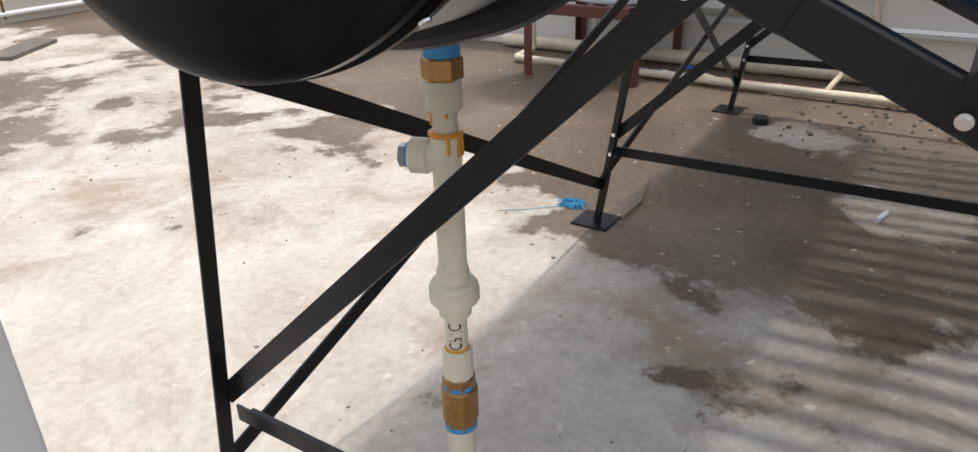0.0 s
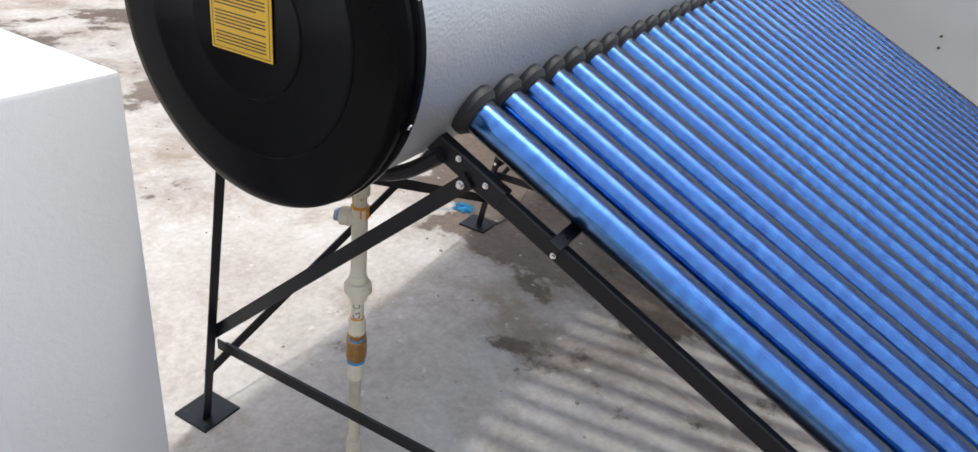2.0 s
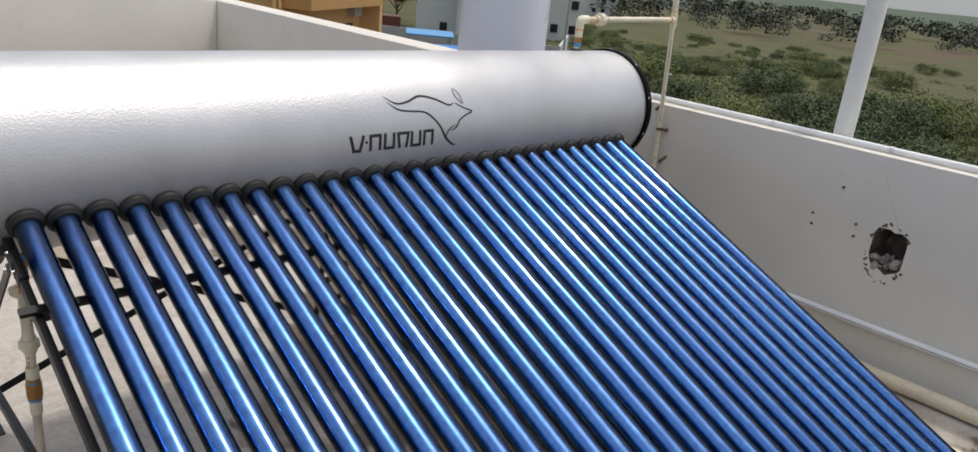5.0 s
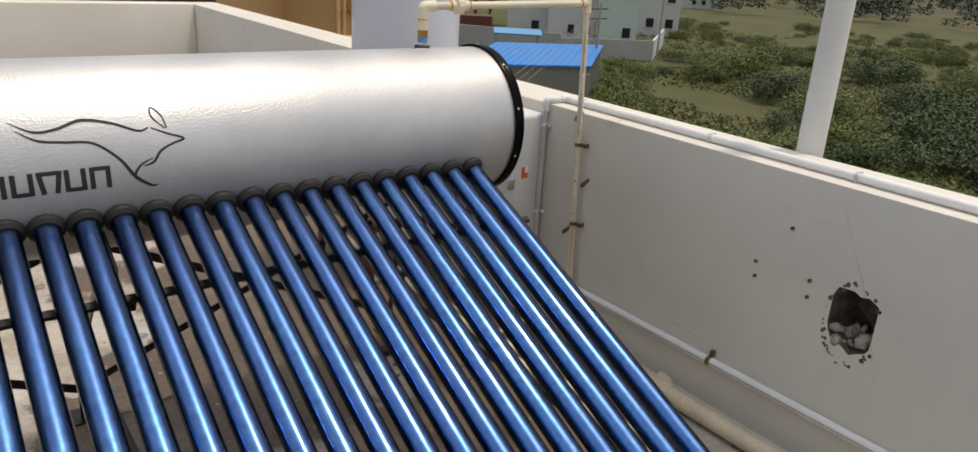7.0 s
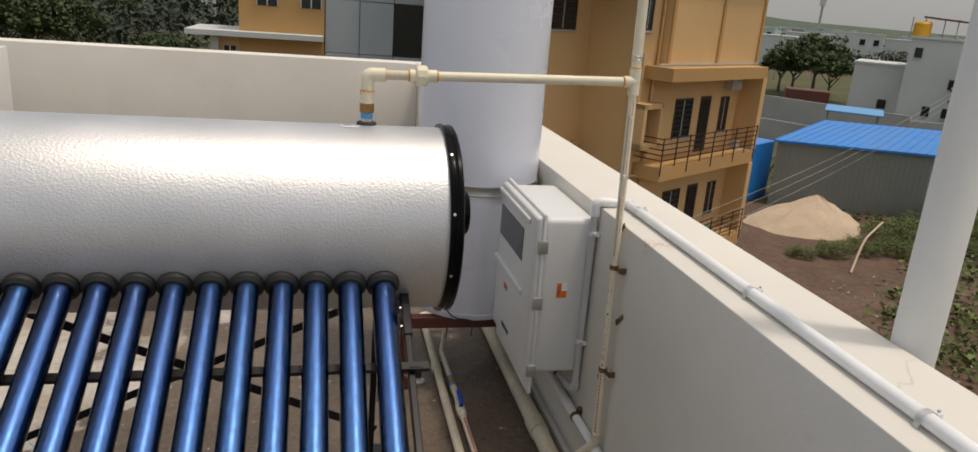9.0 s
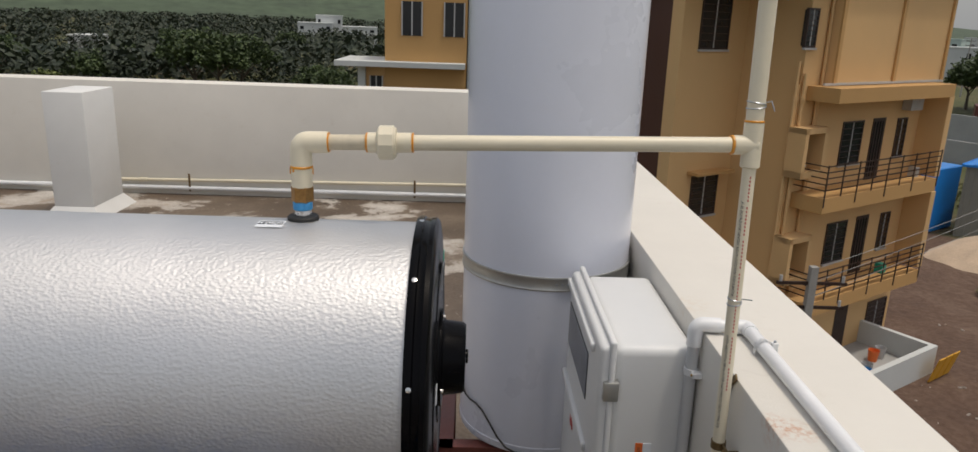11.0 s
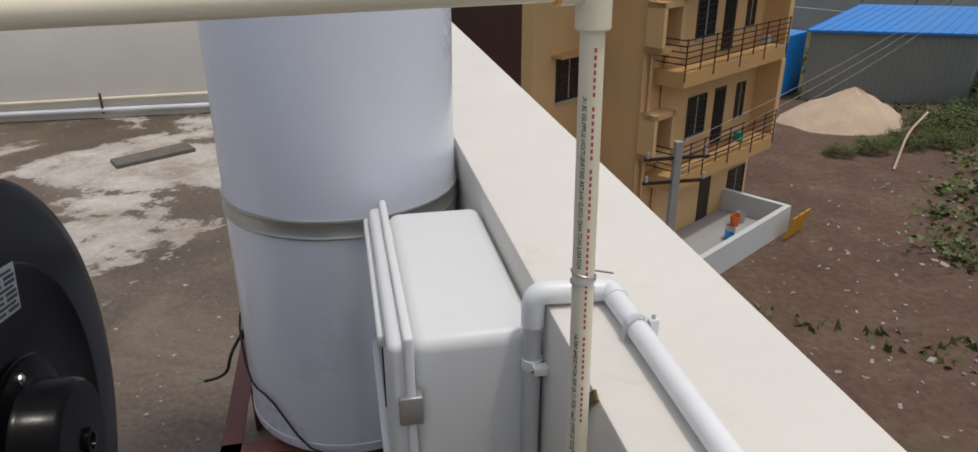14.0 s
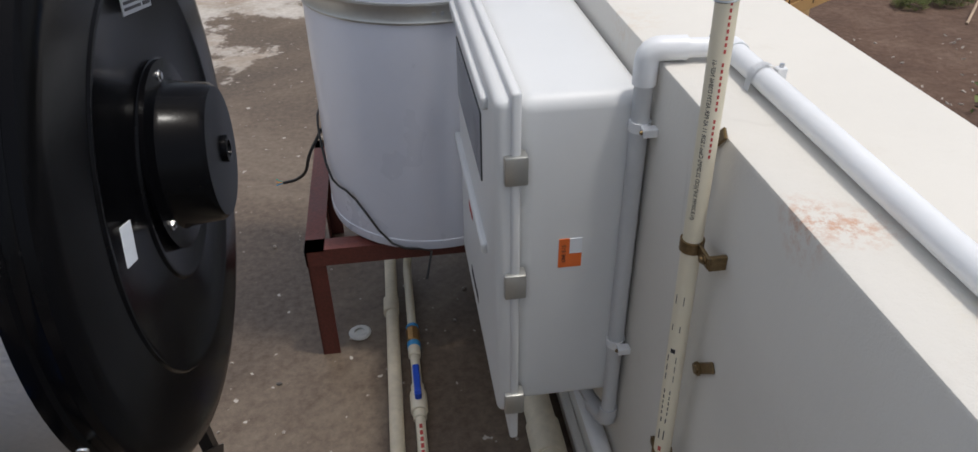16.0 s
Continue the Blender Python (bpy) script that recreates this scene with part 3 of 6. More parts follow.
def stroke(points, widths, n=14):
    """A thin painted stroke on the jacket along a smooth curve through (x, s) points."""
    bm = bmesh.new()
    pts, ws = [Vector((*p, 0)) for p in points], widths
    line = []
    for i in range(len(pts) - 1):
        p0, p1, p2, p3 = pts[max(i - 1, 0)], pts[i], pts[i + 1], pts[min(i + 2, len(pts) - 1)]
        for k in range(n):
            t = k / n
            q = 0.5 * (2 * p1 + (p2 - p0) * t + (2 * p0 - 5 * p1 + 4 * p2 - p3) * t * t + (3 * p1 - p0 - 3 * p2 + p3) * t ** 3)
            line.append((q, ws[i] * (1 - t) + ws[i + 1] * t))
    line.append((pts[-1], ws[-1]))
    rows = []
    for i, (q, w) in enumerate(line):
        d = (line[min(i + 1, len(line) - 1)][0] - line[max(i - 1, 0)][0]).normalized()
        side = Vector((-d.y, d.x, 0)) * w / 2
        rows.append([bm.verts.new(on_tank((q + side).x, (q + side).y)), bm.verts.new(on_tank((q - side).x, (q - side).y))])
    for a, b in zip(rows, rows[1:]):
        bm.faces.new((a[0], a[1], b[1], b[0]))
    bmesh.ops.recalc_face_normals(bm, faces=bm.faces)
    return bm


# the maker's mark as plain shapes: seven upright blocks and a leaping swoosh
mark = []
for k, (x, w, lean) in enumerate(((1.0, 0.019, 0.007), (1.068, 0.020, 0), (1.122, 0.019, 0), (1.176, 0.019, 0.004), (1.228, 0.019, 0), (1.280, 0.019, 0))):
    mark.append(stroke([(x - w * 0.9 + lean, -0.02), (x - w * 0.9 - lean, 0.032)], [0.011, 0.011], 4))
    mark.append(stroke([(x + w * 0.9 - lean, -0.02), (x + w * 0.9 + lean, 0.032)], [0.011, 0.011], 4))
    mark.append(stroke([(x - w * 0.8, -0.0155 + 0.043 * (k % 2)), (x + w * 0.8, -0.0155 + 0.043 * (k % 2))], [0.01, 0.01], 4))
mark.append(stroke([(1.030, 0.009), (1.039, 0.009)], [0.009, 0.009], 2))
mark.append(stroke([(1.115, 0.148), (1.16, 0.122), (1.205, 0.125), (1.26, 0.142), (1.32, 0.13), (1.375, 0.107), (1.40, 0.113)], [0.001, 0.006, 0.007, 0.008, 0.007, 0.006, 0.003]))
mark.append(stroke([(1.125, 0.128), (1.165, 0.102), (1.215, 0.094), (1.275, 0.086), (1.325, 0.045), (1.355, 0.0), (1.388, -0.026), (1.405, -0.027)], [0.001, 0.006, 0.006, 0.006, 0.007, 0.009, 0.007, 0.002]))
mark.append(stroke([(1.405, 0.112), (1.44, 0.095), (1.476, 0.08), (1.45, 0.07), (1.42, 0.055), (1.40, 0.03), (1.375, 0.022)], [0.003, 0.005, 0.006, 0.005, 0.006, 0.006, 0.002]))
mark.append(stroke([(1.437, 0.108), (1.412, 0.138), (1.414, 0.163), (1.434, 0.14), (1.441, 0.108)], [0.003, 0.004, 0.003, 0.004, 0.003]))
mark.append(stroke([(1.40, 0.04), (1.37, 0.025), (1.355, 0.0), (1.37, -0.015)], [0.002, 0.005, 0.007, 0.004]))
part("maker_mark", joined(*mark), INK, heater, "dark printed maker's mark", smooth=False)
lab = bmesh.new()
rows = []
for k in range(9):
    a = radians(84 + 1.0 * k)
    rows.append([lab.verts.new((x, -(R + 0.0014) * math.cos(a), ZC + (R + 0.0014) * math.sin(a))) for x in (2.262, 2.306)])
for p, q in zip(rows, rows[1:]):
    lab.faces.new((p[0], p[1], q[1], q[0]))
lab = part("sticker", lab, WHITE_LABEL, heater, "small white sticker reading OUTLET", smooth=False)
words = letters("OUTLET", 0.013, 0.0003, 0.85)
put_box(words, (-0.019, -0.012, 0), (0.019, -0.009, 0.0003))
part("lettering", moved(words, Matrix.Translation((2.284, -0.008, ZC + R + 0.0017)) @ pose(0, 0, 0, 2.0, 0, 180)), INK, lab, smooth=False)

# frame: three side frames, cross braces and tube supports
for fx in (0.062, 1.255, 2.405):
    leg = bmesh.new()
    put_angle(leg, (fx - 0.006, 0.342, 0.004), (fx - 0.006, 0.216, 0.80), 0.021, 0.003, (0, 1, 0), 1)
    leg_ob = part("leg", leg, BLACK_PAINT, heater, smooth=False)
    pl = part("foot_plate", box((fx - 0.05, 0.31, 0), (fx + 0.05, 0.41, 0.006), 0.001, 1), BLACK_PAINT, leg_ob)
    for dx, dy in ((-0.032, 0.328), (0.032, 0.328), (-0.032, 0.393), (0.032, 0.393)):
        put = rod((fx + dx, dy, 0.0058), (fx + dx, dy, 0.0068), 0.006, 12)
        part("bolt_hole", put, RUBBER, pl)
    rail = bar(along(fx + 0.015, 0.22, -0.062), along(fx + 0.015, 2.03, -0.062), 0.016, 0.03, ABOVE, 0.002)
    rail_ob = part("rail", rail, BLACK_PAINT, heater, smooth=False)
    put = bar(along(fx + 0.016, 0.205, -0.06), along(fx + 0.016, 0.375, -0.06), 0.021, 0.034, ABOVE, 0.002)
    part("bracket", put, BLACK_PAINT, rail_ob, smooth=False)
    saddle = bmesh.new()
    put_hose(saddle, [(fx, -0.21 + 0.0, ZC - 0.17), (fx, -0.14, ZC - 0.225), (fx, 0.0, ZC - R - 0.012), (fx, 0.14, ZC - 0.222)], 0.012, 10, 0.05)
    part("saddle", saddle, BLACK_PAINT, heater)
    part("brace", bar((fx + 0.0, 0.316, 0.246), (fx + 0.0, -0.26, 0.79), 0.005, 0.026, (0, 1, 1)), BLACK_PAINT, heater, smooth=False)
    tie = bmesh.new()
    put_angle(tie, (fx + 0.018, 0.33, 0.185), (fx + 0.018, -1.40, 0.21), 0.025, 0.0035, (0, 0, 1), -1)
    part("tie_bar", tie, BLACK_PAINT, heater, smooth=False)
    for y, z in ((0.316, 0.25), (0.322, 0.198)):
        part("bolt", bolt((fx - 0.006, y, z), (-1, 0, 0)), CHROME, leg_ob)
    for d, up in ((0.287, -0.05), (0.343, -0.054), (0.482, -0.066)):
        part("bolt", bolt(along(fx + 0.005, d, up), (-1, 0, 0), 0.0034, 0.0035), CHROME, rail_ob)
    part("bolt", bolt((fx - 0.003, -0.25, 0.782), (-1, 0, 0), 0.0048), CHROME, rail_ob)
    clip = bar(along(fx + 0.024, 0.482, -0.075), along(fx + 0.024, 0.482, -0.03), 0.03, 0.004, DOWN)
    part("clip", clip, BLACK_PAINT, rail_ob, smooth=False)
part("support_bar", bar(along(0.04, 0.478, -0.038), along(2.46, 0.478, -0.038), 0.02, 0.012, ABOVE), BLACK_PAINT, heater, smooth=False)
for x0, x1 in ((0.062, 1.255), (1.255, 2.405)):
    part("cross_brace", bar((x0, 0.22, 0.685), (x1, 0.343, 0.107), 0.004, 0.028, (0, 0, 1)), BLACK_PAINT, heater, smooth=False)
    part("cross_brace", bar((x0, 0.352, 0.115), (x1, 0.232, 0.665), 0.004, 0.024, (0, 0, 1)), BLACK_PAINT, heater, smooth=False)
bot = part("bottom_rail", bar(along(0.03, 2.0, -0.045), along(2.47, 2.0, -0.045), 0.07, 0.014, ABOVE, 0.002), BLACK_PAINT, heater, smooth=False)
for fx in (0.062, 1.255, 2.405):
    e = along(fx, 1.965, -0.06)
    part("front_foot", box((fx - 0.02, e.y - 0.02, 0), (fx + 0.02, e.y + 0.02, e.z), 0.002, 1), BLACK_PAINT, bot, smooth=False)


# ---------------------------------------------------------------- plumbing under and over the tank
def fitting(parent, name, at, way, profile, material, seg=32, label=""):
    m = Matrix.Translation(at) @ frame_to((0, 0, 0), way)
    return part(name, lathe(profile, seg, m), material, parent, label)


def stack(parent, at, way, rows):
    """Rings of fittings one after another: name, radius, from, to, material, sides."""
    for name, r, a, b, material, seg in rows:
        e = min(0.002, (b - a) / 4)
        fitting(parent, name, at, way, [(r - e, a), (r, a + e), (r, b - e), (r - e, b)], material, seg)


def drips(parent, at, r, z, seed, n=4):
    g = random.Random(seed)
    bm = lathe([(r, z - 0.0022), (r + 0.0012, z - 0.001), (r + 0.0012, z + 0.001), (r, z + 0.0022)], 24, Matrix.Translation(at))
    for k in range(n):
        a, d = g.uniform(0, 6.28), g.uniform(0.006, 0.022)
        put_hose(bm, [(at[0] + r * math.cos(a), at[1] + r * math.sin(a), at[2] + z), (at[0] + (r + 0.0004) * math.cos(a), at[1] + (r + 0.0004) * math.sin(a), at[2] + z - d)], 0.0016, 8)
    part("solvent_cement", bm, GLUE, parent, "orange solvent cement runs")


inlet = thing("inlet_pipe", "cream inlet pipe with brass valve and union under the tank", "pipe")
IX, IY = 0.138, -0.003
UP = (0, 0, 1)
stack(inlet, (IX, IY, 0), UP, [
    ("nipple", 0.0135, 0.705, 0.745, CHROME, 24), ("thread_tape", 0.0172, 0.700, 0.718, TAPE_BLUE, 18), ("brass_nut", 0.0195, 0.680, 0.701, BRASS, 6),
    ("adapter", 0.0172, 0.651, 0.681, CPVC_DIRTY, 32), ("pipe", 0.0122, 0.43, 0.655, CPVC_DIRTY, 32), ("tee_body", 0.0147, 0.485, 0.628, CPVC, 32),
    ("union_socket", 0.0168, 0.462, 0.487, CPVC, 32), ("union_tail", 0.0172, 0.430, 0.446, CPVC, 32), ("pipe", 0.0122, 0.375, 0.43, CPVC, 32),
    ("adapter", 0.0165, 0.350, 0.388, CPVC, 32), ("brass_nut", 0.0185, 0.338, 0.354, BRASS, 8), ("thread_tape", 0.0178, 0.336, 0.345, TAPE_BLUE, 18), ("valve_body", 0.0205, 0.296, 0.338, BRASS, 24),
    ("brass_nut", 0.0185, 0.283, 0.298, BRASS, 8), ("thread_tape", 0.0185, 0.281, 0.290, TAPE_BLUE, 18), ("adapter", 0.0158, 0.240, 0.283, CPVC, 32), ("pipe", 0.0118, 0.03, 0.245, CPVC_DIRTY, 32)])
nut = lathe([(0.019, 0.443), (0.0245, 0.447), (0.025, 0.466), (0.0225, 0.471), (0.019, 0.472)], 32, Matrix.Translation((IX, IY, 0)))
put_lathe(nut, [(0.024, 0.4475), (0.0265, 0.449), (0.0265, 0.465), (0.024, 0.4665)], 12, Matrix.Translation((IX, IY, 0)))
part("union_nut", nut, CPVC, inlet)
branch = part("tee_branch", lathe([(0.0155, 0.0), (0.0155, 0.016), (0.0175, 0.018), (0.0175, 0.034), (0.015, 0.036)], 28, Matrix.Translation((IX, IY, 0.605)) @ frame_to((0, 0, 0), (-0.35, 0.9, 0))), CPVC, inlet)
tail = Matrix.Translation((IX, IY, 0.605)) @ frame_to((0, 0, 0), (-0.35, 0.9, 0))
part("thread_tape", lathe([(0.0125, 0.035), (0.0125, 0.039)], 18, tail), TAPE_BLUE, branch)
part("plug", lathe([(0.012, 0.0385), (0.012, 0.046), (0.0, 0.047)], 6, tail), GALV, branch)
for z, r, s in ((0.653, 0.0125, 3), (0.629, 0.0157, 5), (0.487, 0.0124, 8), (0.389, 0.0124, 2)):
    drips(inlet, (IX, IY, 0), r, z, s, 5 if z > 0.6 else 1)
part("floor_run", hose([(IX, IY, 0.09), (IX, IY, 0.024), (0.03, 0.03, 0.018), (-0.7, 0.24, 0.018)], 0.0118, 20, 0.03), CPVC_DIRTY, inlet)
stack(inlet, (IX, IY, 0), UP, [("elbow", 0.0155, 0.035, 0.075, CPVC_DIRTY, 28)])
part("lettering", wrapped(letters("CPVC", 0.021, 0.0003, 0.62), (IX, IY, 0.408), 0.0123, radians(205)), INK, inlet, "black print CPVC", smooth=False)

outlet = thing("outlet_pipe", "cream outlet pipe with union and tee over the tank", "pipe")
OX, OY = 2.328, 0.032
PX, PY, PB = 3.077, 0.046, -0.006  # at the tee and at the foot
LEAN_Y = (PY - PB) / 1.12


def pipe_y(z):
    return PB + LEAN_Y * (z - 0.25)


ZO = 1.362
stack(outlet, (OX, OY, 0), UP, [
    ("washer", 0.026, 1.226, 1.238, RUBBER, 36), ("nipple", 0.0142, 1.234, 1.256, CHROME, 24), ("thread_tape", 0.0162, 1.248, 1.264, TAPE_BLUE, 20), ("brass_nut", 0.0188, 1.262, 1.289, BRASS, 6),
    ("adapter", 0.0172, 1.286, 1.322, CPVC, 32), ("elbow_socket", 0.0178, 1.318, 1.347, CPVC, 32)])
part("elbow", hose([(OX, OY, 1.335), (OX, OY, ZO), (OX + 0.045, OY, ZO + 0.001)], 0.0178, 28, 0.022, 8), CPVC, outlet)
ex = Vector((PX - OX, PY - OY, 1.379 - ZO)).normalized()
stack(outlet, (OX, OY, ZO), ex, [
    ("pipe", 0.0128, 0.03, 0.112, CPVC_DIRTY, 32), ("union_socket", 0.0165, 0.108, 0.128, CPVC, 32), ("union_socket", 0.0165, 0.155, 0.182, CPVC, 32),
    ("pipe", 0.0128, 0.17, 0.735, CPVC, 32), ("tee_socket", 0.0162, 0.715, 0.757, CPVC, 32)])
nut = lathe([(0.018, 0.124), (0.0255, 0.127), (0.0265, 0.132), (0.0265, 0.152), (0.024, 0.156), (0.018, 0.157)], 32, Matrix.Translation((OX, OY, ZO)) @ frame_to((0, 0, 0), ex))
put_lathe(nut, [(0.0262, 0.1275), (0.0285, 0.129), (0.0285, 0.152), (0.0262, 0.1535)], 10, Matrix.Translation((OX, OY, ZO)) @ frame_to((0, 0, 0), ex))
part("union_nut", nut, CPVC, outlet)
for d, r in ((0.045, 0.0135), (0.108, 0.0133), (0.183, 0.0135), (0.714, 0.0135)):
    fitting(outlet, "solvent_cement", (OX, OY, ZO), ex, [(r, d - 0.0022), (r + 0.003, d - 0.001), (r + 0.003, d + 0.0018), (r, d + 0.002)], GLUE, 28)
drips(outlet, (OX, OY, 0), 0.0176, 1.3215, 7, 4)
stack(outlet, (PX, pipe_y(0), 0), (0, LEAN_Y, 1), [("pipe", 0.0112, 0.25, 1.345, CPVC, 32), ("tee_body", 0.0162, 1.342, 1.419, CPVC, 32), ("solvent_cement", 0.0167, 1.418, 1.4215, GLUE, 32), ("pipe", 0.0146, 1.417, 2.6, CPVC, 32)])
part("floor_leg", hose([(PX, PB, 0.262), (PX, PB, 0.236), (2.92, 0.05, 0.075), (2.775, 0.085, 0.02)], 0.0112, 20, 0.02), CPVC_DIRTY, outlet)
part("elbow", hose([(PX, PB, 0.275), (PX, PB, 0.237), (PX - 0.028, PB + 0.008, 0.208)], 0.0145, 20, 0.015), CPVC_DIRTY, outlet)
VIEW = radians(225)
texts = [letters("(N.B.20MM 3/4\")(OD 22.2MM) Class I SDR 11 AS PER ASTM D2846 NSF-61", 0.0062, 0.0002, 0.92), letters("POTABLE HOT AND COLD WATER DISTRIBUTION SUPPLIES 28.1K", 0.0062, 0.0002, 0.92)]
part("lettering", wrapped(texts[0], (PX, pipe_y(0.955), 0.955), 0.0113, VIEW, LEAN_Y), INK, outlet, "small black print along the pipe", smooth=False)
part("lettering", wrapped(texts[1], (PX, pipe_y(1.20), 1.20), 0.0113, VIEW, LEAN_Y), INK, outlet, "small black print along the pipe", smooth=False)
bars = bmesh.new()
for k in range(60):
    if k % 9 != 7:
        put_box(bars, (-0.19 + 0.0065 * k, -0.0011, 0), (-0.1862 + 0.0065 * k, 0.0011, 0.0002))
part("print", wrapped(bars, (PX, pipe_y(1.13), 1.13), 0.0113, VIEW + 0.75, LEAN_Y), RED_INK, outlet, "faded red print along the pipe", smooth=False)
bars = bmesh.new()
for k, (x, w, h) in enumerate(((0, 0.01, 0.004), (0.014, 0.007, 0.0046), (0.023, 0.007, 0.0046), (0.032, 0.007, 0.0046), (0.041, 0.007, 0.0046), (0.05, 0.007, 0.0046), (0.051, 0.007, 0.0046), (0.072, 0.012, 0.006), (0.087, 0.012, 0.006), (0.102, 0.012, 0.006), (0.117, 0.008, 0.003), (0.15, 0.012, 0.0055), (0.19, 0.016, 0.0055), (-0.03, 0.02, 0.004))):
    put_box(bars, (x, -h, 0), (x + w * 0.8, h * 0.9, 0.0003))
part("print", wrapped(bars, (PX, pipe_y(0.56), 0.56), 0.0113, VIEW, LEAN_Y), INK, outlet, "bold black print along the pipe", smooth=False)
bars = bmesh.new()
for k in range(20):
    put_box(bars, (0.012 * k, -0.002, 0), (0.012 * k + 0.008, 0.002, 0.0003))
part("print", wrapped(bars, (PX, pipe_y(0.28), 0.28), 0.0113, VIEW, LEAN_Y), RED_INK, outlet, "faded red print along the pipe", smooth=False)
for z, s in ((1.104, 1), (1.445, 2), (1.62, 3)):
    g = random.Random(s)
    r = 0.0123 if z < 1.4 else 0.0156
    pts = [(PX + r * math.cos(t), pipe_y(z) + r * math.sin(t), z + 0.006 * math.sin(t * 0.5)) for t in [k * 0.4 for k in range(34)]]
    pts += [(PX + 0.02, pipe_y(z) - 0.012, z + 0.008), (PX + 0.026, pipe_y(z) - 0.015, z + 0.008 * (1 if s == 1 else -1))]
    part("wire_tie", hose(pts, 0.0011, 6), GALV, outlet, "twisted wire tie")


def clamp(at_z, y0, kind):
    ob = thing("pipe_clamp", "tarnished brass pipe clamp screwed to the parapet", "pipe clamp", group="pipe clamps")
    if kind == "ring":
        part("ring", lathe([(0.0114, -0.007), (0.0136, -0.007), (0.0136, 0.007), (0.0114, 0.007)], 28, Matrix.Translation((PX, pipe_y(at_z), at_z))), OLD_BRASS, ob)
        part("ear", box((PX + 0.002, pipe_y(at_z) - 0.04, at_z - 0.008), (PX + 0.006, pipe_y(at_z) - 0.011, at_z + 0.008), 0.0015, 1, None), OLD_BRASS, ob)
        part("screw", bolt((PX + 0.002, pipe_y(at_z) - 0.03, at_z), (-1, 0, 0), 0.004, 0.003), OLD_BRASS, ob)
        part("ear", box((PX + 0.004, pipe_y(at_z) - 0.042, at_z - 0.009), (3.102, pipe_y(at_z) - 0.036, at_z + 0.009), 0.001, 1), OLD_BRASS, ob)
    else:
        part("strap", bar((3.098, y0 - 0.03, at_z + 0.03), (3.098, y0 + 0.014, at_z - 0.014), 0.004, 0.014, (0, 1, 1), 0.0015), OLD_BRASS, ob)
        part("screw", bolt((3.096, y0, at_z), (-1, 0, 0), 0.006, 0.003), OLD_BRASS, ob)


clamp(0.829, 0, "ring")
clamp(0.494, 0, "ring")
clamp(0.930, 0.060, "strap")
clamp(0.665, -0.012, "strap")
clamp(0.435, 0.07, "strap")

# ---------------------------------------------------------------- pipes on the floor and along the walls
drain = thing("drain_pipe", "thick dusty white pipe lying along the parapet", "pipe")
part("run", rod((3.02, -6.9, 0.036), (3.02, 1.75, 0.036), 0.032, 32), CPVC_DIRTY, drain)
for y in (0.42, -0.61, -2.6):
    fitting(drain, "coupling", (3.02, y, 0.036), (0, 1, 0), [(0.033, -0.045), (0.037, -0.043), (0.037, 0.043), (0.033, 0.045)], CPVC_DIRTY)
part("branch", hose([(3.02, -0.61, 0.038), (3.062, -0.60, 0.042), (3.072, -0.56, 0.046)], 0.03, 24, 0.03), CPVC_DIRTY, drain)
wallpipe = thing("wall_pipe", "white pipe clamped low along the parapet", "pipe")
part("run", rod((3.08, -6.9, 0.212), (3.08, 1.9, 0.212), 0.0165, 28), WHITE_PVC, wallpipe)
stripe = bmesh.new()
put_box(stripe, (3.0632, -6.9, 0.2115), (3.0642, 0.2, 0.2135))
part("stripe", stripe, INK, wallpipe, "thin dark printed line", smooth=False)
for y in (0.19, -0.75, -1.68, -2.6, -3.6):
    c = thing("pipe_clamp", "rusty steel clamp round the low white pipe", "pipe clamp", group="low pipe clamps")
    part("ring", lathe([(0.0167, -0.008), (0.0185, -0.008), (0.0185, 0.008), (0.0167, 0.008)], 28, Matrix.Translation((3.08, y, 0.212)) @ frame_to((0, 0, 0), (0, 1, 0))), OLD_BRASS, c)
    part("ear", box((3.085, y - 0.008, 0.228), (3.1, y + 0.008, 0.25), 0.001, 1), OLD_BRASS, c)
    part("screw", bolt((3.085, y, 0.241), (-1, 0, 0), 0.004, 0.003), OLD_BRASS, c)
lines = thing("north_wall_pipe", "cream water pipe clamped low along the far parapet", "pipe")
part("run", rod((-0.95, 5.16, 0.118), (3.02, 5.16, 0.165), 0.014, 20), CPVC, lines)
part("coupling", rod((-0.25, 5.16, 0.126), (-0.19, 5.16, 0.127), 0.0175, 20), CPVC, lines)
lines = thing("north_wall_pipe", "white water pipe low along the far parapet", "pipe")
part("run", rod((-8.9, 5.16, 0.05), (3.05, 5.16, 0.066), 0.02, 20), WHITE_PVC, lines)
for x in (-0.8, 0.175, 1.16, 2.11, 2.95):
    c = thing("pipe_clamp", "rusty clamp round the far parapet pipes", "pipe clamp", group="far pipe clamps")
    part("strap", bar((x, 5.147, 0.035), (x, 5.147, 0.19), 0.018, 0.004, (0, 1, 0), 0.001), OLD_BRASS, c)
    part("screw", bolt((x, 5.146, 0.183), (0, -1, 0), 0.006, 0.003), OLD_BRASS, c)

